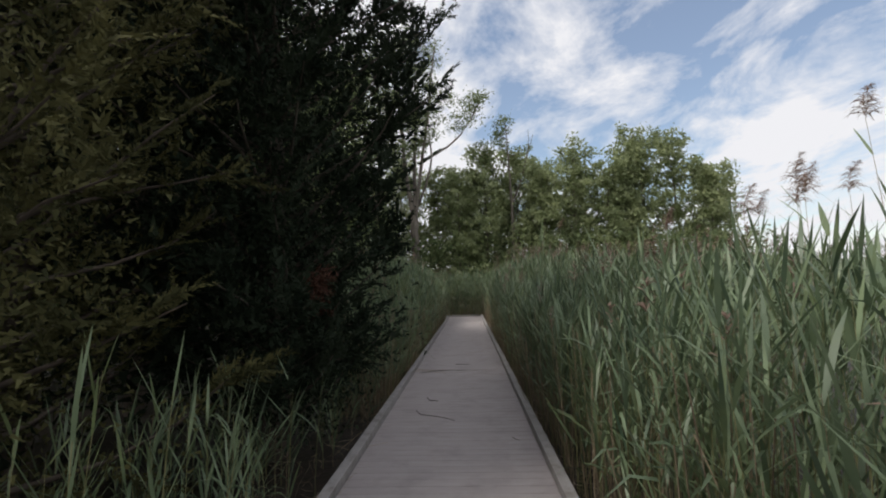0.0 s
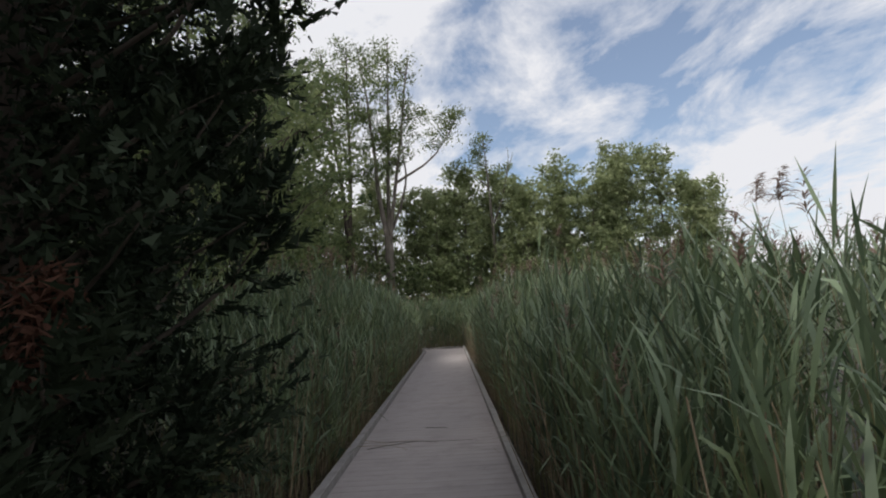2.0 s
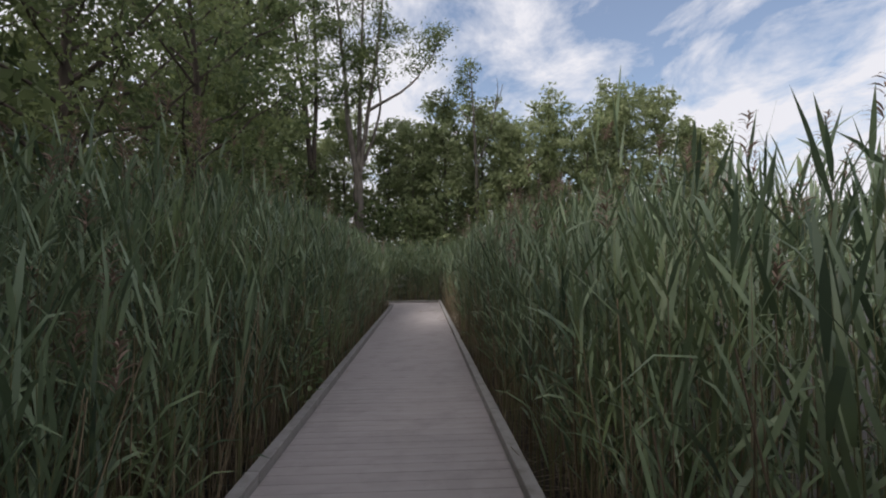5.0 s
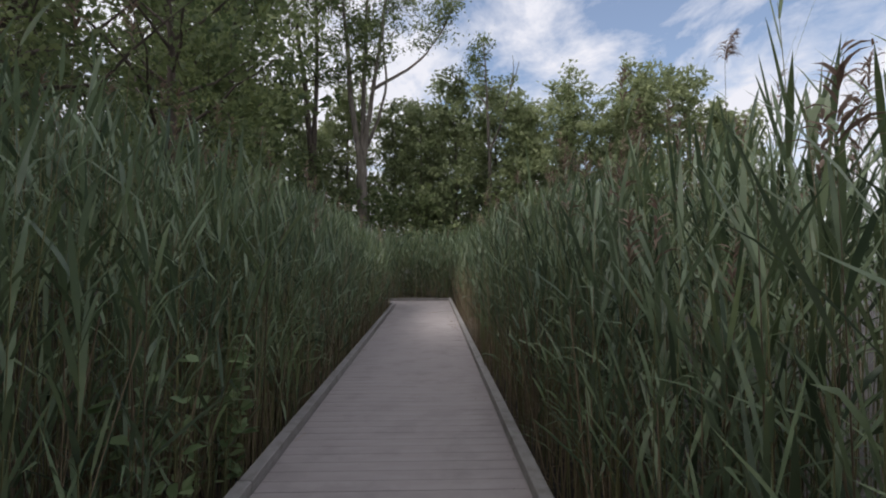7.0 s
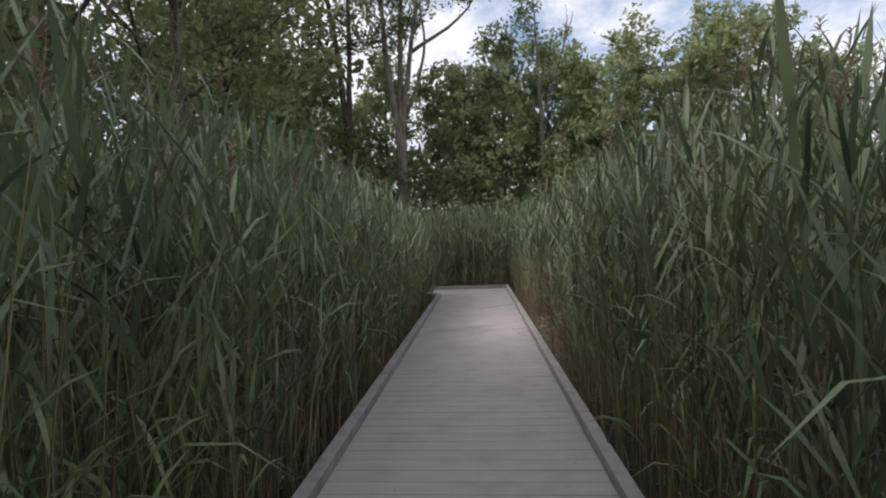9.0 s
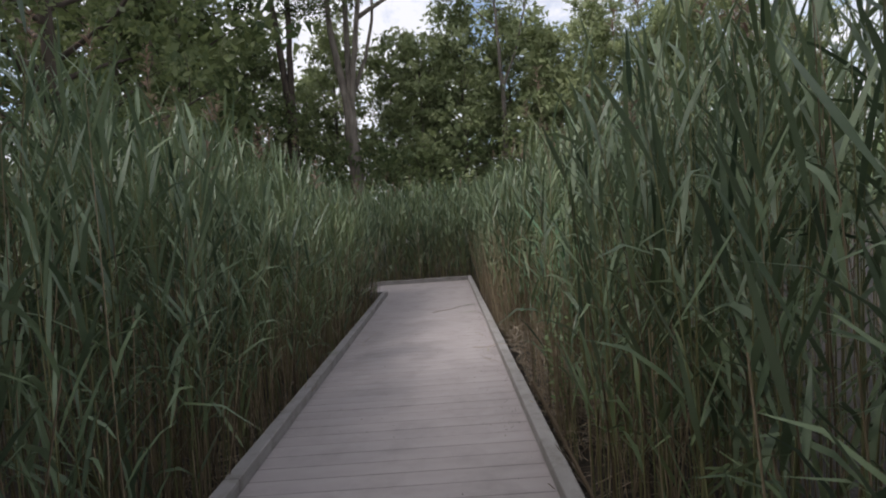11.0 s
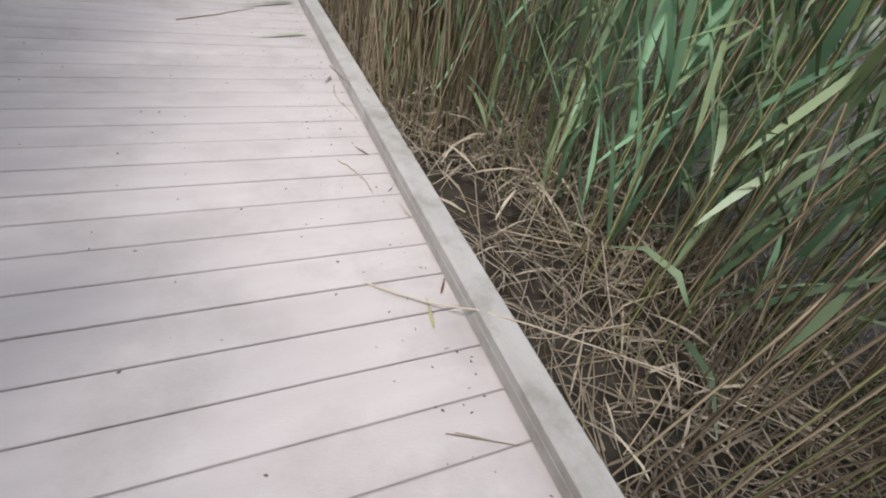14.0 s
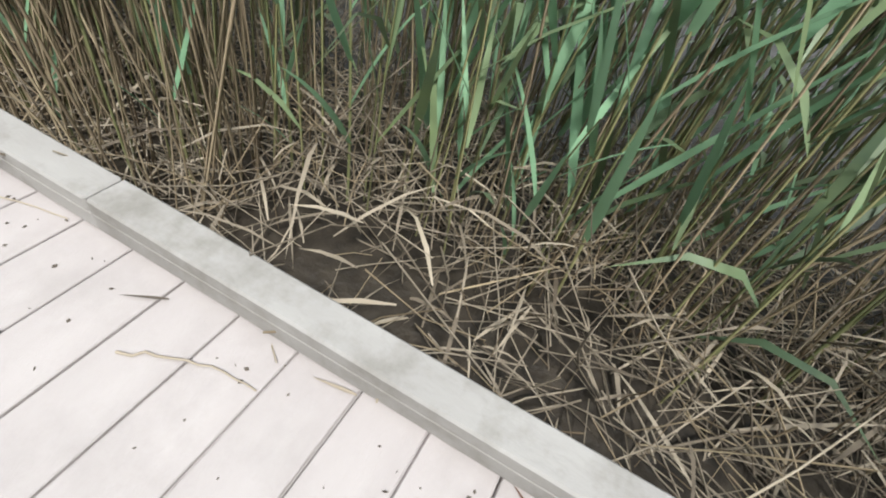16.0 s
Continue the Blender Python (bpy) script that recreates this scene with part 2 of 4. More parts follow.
def reeds(soup, xy, height, rng, leaves=11, leaf_len=0.46, leaf_w=0.0215, lean=0.07, wind=(0.5, -0.1), bare=0.30, plume=0.1, sides=3, stem_r=0.0042, dead=0.25):
    """Reed stalks at xy with alternate long leaves, some with old plumes. Slots: 0 leaf, 1 green stem, 2 straw, 3 plume."""
    n = len(xy)
    az = rng.uniform(0, 2 * np.pi, n)
    tilt = np.stack((np.cos(az), np.sin(az)), -1) * np.abs(rng.normal(0, lean, n))[:, None] + np.array(wind) * rng.uniform(0.02, 0.16, n)[:, None]
    root = np.concatenate((xy, np.full((n, 1), GROUND_Z - 0.03)), 1)

    def at(s, idx=slice(None)):
        p = root[idx].copy()
        h = height[idx]
        p[:, :2] += tilt[idx] * (h * s ** 1.6)[:, None]
        p[:, 2] += h * s
        return p

    tone = rng.uniform(0, 1, n)
    k = np.array([0.0, 0.4, 0.8, 1.0])
    path = np.stack([at(np.full(n, x)) for x in k], 1)
    rad = stem_r * np.array([1.0, 0.9, 0.6, 0.25])[None] * rng.uniform(0.8, 1.25, n)[:, None]
    brown = rng.uniform(0, 1, n) < dead
    for pick, mat in ((brown, 2), (~brown, 1)):
        if pick.any():
            tubes(soup, path[pick], rad[pick], sides, tone[pick], mat)
    idx = np.repeat(np.arange(n), leaves)
    frac = (np.tile(np.arange(leaves), n) + rng.uniform(0, 0.9, n * leaves)) / leaves
    s = bare + (1 - bare) * frac ** 0.9
    a = np.repeat(az, leaves) + np.tile(np.arange(leaves) * np.pi, n) + rng.normal(0, 0.6, n * leaves)
    out = np.stack((np.cos(a), np.sin(a)), -1) + np.array(wind) * 0.7
    out = np.concatenate((norm(out), np.zeros((len(a), 1))), 1)
    up = np.clip(rng.normal(0.875, 0.09, len(a)) + 0.09 * frac ** 3, 0.1, 0.97)
    ln = leaf_len * rng.uniform(0.65, 1.3, len(a)) * (1 - 0.25 * frac ** 4)
    dr = np.clip(rng.normal(0.27, 0.26, len(a)), 0.0, 1.2) * (1 - 0.7 * frac ** 3)
    blades(soup, at(s, idx), out, up, ln, leaf_w * rng.uniform(0.7, 1.3, len(a)), dr, np.clip(0.55 * tone[idx] + 0.45 * rng.uniform(0, 1, len(a)), 0, 1), 0, rng)
    # old plumes: a drooping brush of short fibres at the top
    pl = np.nonzero(rng.uniform(0, 1, n) < plume)[0]
    if len(pl):
        m = 26
        ip = np.repeat(pl, m)
        top = at(np.ones(len(ip)), ip)
        f = rng.uniform(0, 1, len(ip))
        top[:, 2] += 0.26 * f
        top[:, :2] += np.array(wind) * (0.10 * f ** 2)[:, None]
        aa = rng.uniform(0, 2 * np.pi, len(ip))
        o = np.concatenate((norm(np.stack((np.cos(aa), np.sin(aa)), -1) + np.array(wind)), np.zeros((len(ip), 1))), 1)
        blades(soup, top, o, np.full(len(ip), 0.8), 0.14 * (1.1 - 0.6 * f), np.full(len(ip), 0.012), np.full(len(ip), 0.5), rng.uniform(0, 1, len(ip)), 3, rng)


def scatter(rng, x0, x1, y0, y1, density):
    n = int((x1 - x0) * (y1 - y0) * density)
    return np.stack((rng.uniform(x0, x1, n), rng.uniform(y0, y1, n)), -1)


def straws(soup, xy, z, length, rng, mat=2, flat=0.35, r=0.003, heading=None):
    n = len(xy)
    a = rng.uniform(0, 2 * np.pi, n) if heading is None else rng.normal(heading, 0.7, n)
    e = np.abs(rng.normal(0, flat, n))
    d = np.stack((np.cos(a) * np.cos(e), np.sin(a) * np.cos(e), np.sin(e)), -1)
    p0 = np.concatenate((xy, z[:, None]), 1)
    ln = length[:, None]
    sag = rng.normal(0, 0.05, (n, 3))
    path = np.stack((p0, p0 + d * ln * 0.5 + sag * ln, p0 + d * ln), 1)
    tubes(soup, path, np.repeat((r * rng.uniform(0.6, 1.5, n))[:, None], 3, 1), 3, rng.uniform(0, 1, n), mat)

REED_MATS = [M_REED, M_STEM, M_STALK, M_PLUME]
LITTER_MATS = [M_REED, M_STEM, M_STRAW, M_PLUME, M_STALK]

# ---------------------------------------------------------------- ground
def ground_sheet():
    rng = np.random.default_rng(3)
    xs = np.concatenate((-np.geomspace(600, 8, 14), np.arange(-7, 9.01, 0.32), np.geomspace(9, 600, 14)))
    ys = np.concatenate((-np.geomspace(600, 12, 12), np.arange(-11, 28.01, 0.32), np.geomspace(29, 900, 14)))
    gx, gy = np.meshgrid(xs, ys)
    z = GROUND_Z + 0.05 * np.sin(gx * 2.1 + 0.7 * np.sin(gy * 1.3)) * np.sin(gy * 1.7 + 1.0) + rng.normal(0, 0.018, gx.shape)
    far = (np.abs(gx) > 9) | (gy > 29) | (gy < -12)
    z = np.where(far, GROUND_Z, z)
    v = np.stack((gx, gy, z), -1).reshape(-1, 3)
    ny, nx = gx.shape
    j, i = np.meshgrid(np.arange(ny - 1), np.arange(nx - 1), indexing="ij")
    b = (j * nx + i).ravel()
    s = Soup()
    s.add(v, 0.5, quads=np.stack((b, b + 1, b + nx + 1, b + nx), -1))
    ob = new("ground", s.mesh("ground", [M_MUD], smooth=True))
    return tagged(ob, "dark wet marsh mud with dead reed litter", "ground", kind="structure")


ground_sheet()

# ---------------------------------------------------------------- reed beds
def reed_bed(name, label, build):
    s = Soup()
    build(s)
    return tagged(new(name, s.mesh(name, REED_MATS)), label, "reeds", kind="stuff")


def reed_height(y, table):
    return np.interp(y, [p[0] for p in table], [p[1] for p in table])


LEFT_H = ((3.0, 1.4), (5.0, 1.95), (7.0, 2.6), (9.0, 2.9), (14.0, 2.9), (21.0, 2.75))
RIGHT_H = ((-4.0, 2.0), (2.0, 2.1), (5.0, 2.2), (9.0, 2.5), (14.0, 2.9), (23.0, 2.8))


def left_bank(s):
    rng = np.random.default_rng(11)
    # short young reeds under the cedars
    xy = scatter(rng, -1.9, -0.36, -4.2, 3.6, 13)
    reeds(s, xy, rng.uniform(0.5, 1.2, len(xy)), rng, leaves=8, leaf_len=0.48, leaf_w=0.02, wind=(0.2, 0.0), plume=0, bare=0.12, dead=0.1)
    # front band along the deck, with a skirt of shorter reeds
    xy = scatter(rng, -1.15, -0.15, 3.0, 21.0, 68)
    h = reed_height(xy[:, 1], LEFT_H) * rng.uniform(0.70, 0.98, len(xy)) * (0.84 + 0.16 * np.clip((-xy[:, 0] - 0.2) / 0.7, 0, 1))
    reeds(s, xy, h, rng, leaves=10, wind=(0.25, -0.1), plume=0.03)
    xy = scatter(rng, -0.8, -0.14, 4.0, 21.05, 24)
    reeds(s, xy, rng.uniform(0.7, 1.7, len(xy)), rng, leaves=7, leaf_len=0.44, leaf_w=0.02, wind=(0.25, -0.1), plume=0, bare=0.28, dead=0.4)
    xy = scatter(rng, -3.2, -1.15, 4.0, 21.2, 24)
    reeds(s, xy, reed_height(xy[:, 1], LEFT_H) * rng.uniform(0.80, 1.07, len(xy)), rng, leaves=7, leaf_len=0.54, leaf_w=0.030, wind=(0.25, -0.1), plume=0.04, bare=0.5)
    xy = scatter(rng, -8.0, -3.2, 8.0, 34.0, 3)
    reeds(s, xy, rng.uniform(2.5, 3.1, len(xy)), rng, leaves=6, leaf_len=0.6, leaf_w=0.06, wind=(0.25, -0.1), plume=0.12, bare=0.55)


def right_bank(s):
    rng = np.random.default_rng(12)
    xy = scatter(rng, 1.93, 2.85, -4.0, 22.8, 70)
    keep = ~((xy[:, 1] > 16.5) & (xy[:, 1] < 17.85) & (xy[:, 0] < 2.3))
    keep &= ~((xy[:, 1] > 14.2) & (xy[:, 1] < 15.15) & (xy[:, 0] < 2.4) & (rng.uniform(0, 1, len(xy)) < 0.75))
    keep &= ~((xy[:, 1] > 15.1) & (xy[:, 1] < 17.85) & (rng.uniform(0, 1, len(xy)) < 0.68))
    xy = xy[keep]
    h = reed_height(xy[:, 1], RIGHT_H) * rng.uniform(0.70, 0.98, len(xy)) * (0.84 + 0.16 * np.clip((xy[:, 0] - 1.9) / 0.7, 0, 1))
    reeds(s, xy, h, rng, leaves=10, wind=(0.08, -0.08), plume=0.03)
    xy = scatter(rng, 1.93, 2.6, -3.5, 15.0, 16)
    reeds(s, xy, rng.uniform(0.7, 1.6, len(xy)), rng, leaves=7, leaf_len=0.44, leaf_w=0.02, wind=(0.0, -0.1), plume=0, bare=0.28, dead=0.4)
    # stiff broad-leaved reeds behind the open mud
    xy = scatter(rng, 2.3, 3.6, 14.8, 18.4, 24)
    reeds(s, xy, rng.uniform(1.1, 2.3, len(xy)), rng, leaves=10, leaf_len=0.48, leaf_w=0.025, wind=(0.12, -0.22), plume=0, bare=0.14, dead=0.05, lean=0.12)
    xy = scatter(rng, 1.95, 2.5, 18.0, 19.5, 22)
    reeds(s, xy, rng.uniform(0.8, 1.9, len(xy)), rng, leaves=8, leaf_len=0.42, leaf_w=0.024, wind=(0.0, -0.1), plume=0, bare=0.25, dead=0.2)
    xy = scatter(rng, 2.85, 5.2, -3.5, 24.0, 21)
    reeds(s, xy, reed_height(xy[:, 1], RIGHT_H) * rng.uniform(0.80, 1.07, len(xy)), rng, leaves=7, leaf_len=0.54, leaf_w=0.030, wind=(0.05, -0.08), plume=0.04, bare=0.5)
    xy = scatter(rng, 5.2, 12.0, -1.0, 34.0, 3.6)
    reeds(s, xy, reed_height(xy[:, 1], RIGHT_H) * rng.uniform(0.84, 1.04, len(xy)), rng, leaves=6, leaf_len=0.6, leaf_w=0.06, wind=(0.05, -0.08), plume=0.2, bare=0.55)
    xy = scatter(rng, 12.0, 60.0, 2.0, 70.0, 0.3)
    reeds(s, xy, rng.uniform(2.3, 2.9, len(xy)), rng, leaves=6, leaf_len=0.75, leaf_w=0.12, wind=(0.0, -0.1), plume=0.1, bare=0.5)


def plumed(s, seed, x0, x1, y0, y1, table, density):
    """Older stalks whose tan plumes stand just clear of the leaves."""
    rng = np.random.default_rng(seed)
    xy = scatter(rng, x0, x1, y0, y1, density)
    reeds(s, xy, reed_height(xy[:, 1], table) * rng.uniform(0.98, 1.13, len(xy)), rng, leaves=2, wind=(0.15, -0.1), plume=1.0, bare=0.5, dead=1.0)


def end_bank(s):
    rng = np.random.default_rng(13)
    xy = scatter(rng, -2.2, 3.0, 23.0, 23.7, 95)
    reeds(s, xy, rng.uniform(1.5, 2.6, len(xy)), rng, leaves=9, wind=(0.1, -0.15), plume=0.02, bare=0.2, leaf_w=0.028)
    xy = scatter(rng, -6.0, 3.6, 23.4, 24.3, 28)
    reeds(s, xy, rng.uniform(2.0, 2.75, len(xy)), rng, leaves=10, wind=(0.1, -0.4), plume=0.02)
    xy = scatter(rng, -8.0, 6.0, 24.1, 27.0, 18)
    reeds(s, xy, rng.uniform(2.3, 2.9, len(xy)), rng, leaves=7, leaf_len=0.52, leaf_w=0.04, wind=(0.1, -0.2), plume=0.18, bare=0.5)
    xy = scatter(rng, -14.0, 14.0, 27.0, 36.0, 2.5)
    reeds(s, xy, rng.uniform(2.2, 2.9, len(xy)), rng, leaves=6, leaf_len=0.6, leaf_w=0.07, wind=(0.1, -0.2), plume=0.18, bare=0.5)


def left_reeds(s):
    left_bank(s)
    plumed(s, 14, -2.8, -0.9, 7.0, 21.0, LEFT_H, 2.6)


def right_reeds(s):
    right_bank(s)
    plumed(s, 15, 2.5, 4.6, 1.0, 24.0, RIGHT_H, 2.6)
    plumed(s, 16, 4.6, 9.0, 2.0, 26.0, RIGHT_H, 1.2)


reed_bed("reed_bed", "dense green common reeds beside the boardwalk under dark trees", left_reeds)
reed_bed("reed_bed", "tall dense green common reeds with tan plumes beside the boardwalk", right_reeds)
reed_bed("reed_bed", "dense green reeds closing off the end of the boardwalk", end_bank)


def litter():
    s = Soup()
    rng = np.random.default_rng(21)
    for x0, x1, y0, y1, d in ((1.84, 3.2, 14.6, 20.0, 300), (1.84, 2.6, -3.0, 14.6, 40), (-1.0, -0.12, -1.0, 21.0, 40)):
        xy = scatter(rng, x0, x1, y0, y1, d)
        # thinner over the wet hollow beside the curb
        hollow = np.exp(-((xy[:, 0] - 2.05) / 0.2) ** 2 - ((xy[:, 1] - 17.3) / 0.34) ** 2)
        xy = xy[rng.uniform(0, 1, len(xy)) > 0.93 * hollow]
        brown = rng.uniform(0, 1, len(xy)) < 0.4
        for pick, slot in ((brown, 4), (~brown, 2)):
            n = int(pick.sum())
            straws(s, xy[pick], GROUND_Z + rng.uniform(0.0, 0.2, n), rng.uniform(0.08, 0.5, n), rng, mat=slot, flat=0.55, r=0.0020)
    # broken stalks that still stand along both edges
    for x0, x1, y0, y1, d in ((1.88, 2.6, -3.0, 22.6, 60), (-0.9, -0.2, 2.5, 21.0, 60), (-6.0, 1.8, 23.0, 23.5, 60), (2.3, 3.2, 15.0, 20.0, 30)):
        xy = scatter(rng, x0, x1, y0, y1, d)
        straws(s, xy, np.full(len(xy), GROUND_Z), rng.uniform(0.4, 1.3, len(xy)), rng, flat=0.01, r=0.0032)
    # leaning broken stalks and withered leaves round the wet hollow
    xy = scatter(rng, 2.05, 3.4, 14.8, 18.2, 130)
    straws(s, xy, np.full(len(xy), GROUND_Z), rng.uniform(0.2, 0.75, len(xy)), rng, flat=0.9, r=0.0021)
    xy = scatter(rng, 1.95, 3.4, 14.8, 18.6, 130)
    n = len(xy)
    a = rng.uniform(0, 2 * np.pi, n)
    base = np.concatenate((xy, GROUND_Z + rng.uniform(0.0, 0.3, (n, 1))), 1)
    out = np.stack((np.cos(a), np.sin(a), np.zeros(n)), -1)
    blades(s, base, out, rng.uniform(0.0, 0.7, n), rng.uniform(0.12, 0.4, n), rng.uniform(0.006, 0.014, n), rng.uniform(0.1, 0.7, n), rng.uniform(0, 1, n), 2, rng)
    ob = new("reed_litter", s.mesh("reed_litter", LITTER_MATS))
    tagged(ob, "tan dead reed stalks lying broken on the mud", "dead reeds", kind="stuff")


def standing_straw():
    s = Soup()
    rng = np.random.default_rng(22)
    for x0, x1, y0, y1, d in ((1.88, 2.7, -3.0, 14.6, 55), (1.9, 2.5, 14.6, 16.1, 60), (1.88, 2.6, 17.75, 19.6, 230), (1.88, 2.7, 19.6, 22.6, 105), (2.35, 3.3, 15.6, 17.8, 55), (-0.95, -0.13, 2.5, 21.05, 90), (-6.0, 1.8, 23.0, 23.6, 60)):
        xy = scatter(rng, x0, x1, y0, y1, d)
        n = len(xy)
        h = rng.uniform(0.5, 1.6, n)
        p0 = np.concatenate((xy, np.full((n, 1), GROUND_Z - 0.02)), 1)
        tip = p0 + np.concatenate((rng.normal(0, 0.12, (n, 2)) * h[:, None], h[:, None]), 1)
        path = np.stack((p0, (p0 + tip) / 2 + np.concatenate((rng.normal(0, 0.015, (n, 2)), np.zeros((n, 1))), 1), tip), 1)
        tubes(s, path, np.repeat((0.0036 * rng.uniform(0.7, 1.4, n))[:, None], 3, 1), 3, rng.uniform(0, 1, n), 2)
    ob = new("dead_reed_stalks", s.mesh("dead_reed_stalks", REED_MATS))
    tagged(ob, "dry tan reed stalks standing at the boardwalk's edge", "dead reeds", kind="stuff")


litter()
standing_straw()

# ---------------------------------------------------------------- trees
def limb(rng, p, d, length, r0, r1, k=6, wob=0.10, lift=0.0):
    pts = [np.array(p, float)]
    d = np.array(d, float)
    d /= np.linalg.norm(d)
    for _ in range(k - 1):
        pts.append(pts[-1] + d * length / (k - 1))
        d = d + rng.normal(0, wob, 3) + np.array([0, 0, lift])
        d /= np.linalg.norm(d)
    return np.array(pts), np.linspace(r0, r1, k)


def leaf_cloud(soup, centres, spread, per, size, rng, aspect=0.55, mat=0, flat=0.6, coarse=False):
    """Leaves round the centres: pointed four-sided blades, or three-sided sprigs where coarse."""
    n = len(centres) * per
    c = np.repeat(centres, per, 0) + np.clip(rng.normal(0, 1, (n, 3)), -1.9, 1.9) * np.array([1, 1, flat]) * np.repeat(spread, per)[:, None]
    a = norm(rng.normal(0, 1, (n, 3)) + np.array([0, 0, -0.2]))
    b = norm(np.cross(a, rng.normal(0, 1, (n, 3))))
    l = (size * rng.uniform(0.55, 1.3, n))[:, None]
    tone = np.repeat(rng.uniform(0, 1, len(centres)), per) * 0.6 + rng.uniform(0, 0.4, n)
    if coarse:
        v = np.stack((c - b * l * aspect / 2, c + b * l * aspect / 2, c + a * l), 1)
        soup.add(v, np.repeat(tone, 3), tris=np.arange(n)[:, None] * 3 + [0, 1, 2], mat=mat)
    else:
        v = np.stack((c, c + a * l * 0.5 + b * l * aspect / 2, c + a * l, c + a * l * 0.5 - b * l * aspect / 2), 1)
        soup.add(v, np.repeat(tone, 4), quads=np.arange(n)[:, None] * 4 + [0, 1, 2, 3], mat=mat)


def broadleaf(name, seed, height, spread, trunk_r, clear, n_limbs, per, leaf, bark, leafmat, tufts=7, stems=((0, 0, 1),), coarse=False, tuft_r=0.42, lift=0.05, rise=0.35):
    """A broad-leaved tree at the origin: trunk and limbs in one mesh, the crown in another."""
    rng = np.random.default_rng(seed)
    wood, crown = Soup(), Soup()
    centres = []
    for sx, sy, sz in stems:
        tr, rad = limb(rng, (0, 0, -0.1), (sx, sy, sz), height * 0.92, trunk_r, trunk_r * 0.14, 9, 0.05, 0.03)
        tubes(wood, tr[None], rad[None], 8, [0.5], 0)
        for i in range(n_limbs):
            f = clear + (0.97 - clear) * (i + rng.uniform(0, 1)) / n_limbs
            j = f * 8
            a, b = tr[int(j)], tr[min(int(j) + 1, 8)]
            p = a + (b - a) * (j - int(j))
            az = i * 2.4 + rng.uniform(-0.5, 0.5)
            ln = spread * (0.55 + 0.6 * math.sin(math.pi * min(1, (f - clear) / (1 - clear) * 0.8 + 0.15))) * rng.uniform(0.6, 1.15)
            el = rise + 0.7 * f
            br, rr = limb(rng, p, (math.cos(az), math.sin(az), el), ln, max(0.014, trunk_r * 0.42 * (1 - 0.75 * f)), 0.008, 6, 0.16, lift)
            tubes(wood, br[None], rr[None], 3 if coarse else 5, [0.5], 0)
            for q in range(tufts):
                u = rng.uniform(0.3, 1.0) * 5
                c = br[int(min(u, 4))] + (br[int(min(u, 4)) + 1] - br[int(min(u, 4))]) * (u - int(min(u, 4)))
                tip = c + rng.normal(0, 0.34, 3) * ln * 0.42
                if not coarse:
                  tubes(wood, np.stack((c, (c + tip) / 2 + rng.normal(0, 0.04, 3), tip))[None], np.array([[0.011, 0.008, 0.004]]), 3, [0.5], 0)
                centres.append(tip)
        centres.append(tr[-1])
    centres = np.array(centres)
    leaf_cloud(crown, centres, rng.uniform(0.6, 1.25, len(centres)) * tuft_r, per, leaf, rng, coarse=coarse)
    root = new(name)
    for part, soup, mat, lab in (("trunk", wood, bark, ""), ("crown", crown, leafmat, "")):
        ob = new(part, soup.mesh(name + "_" + part, [mat], smooth=part == "trunk"))
        ob.parent = root
    return root


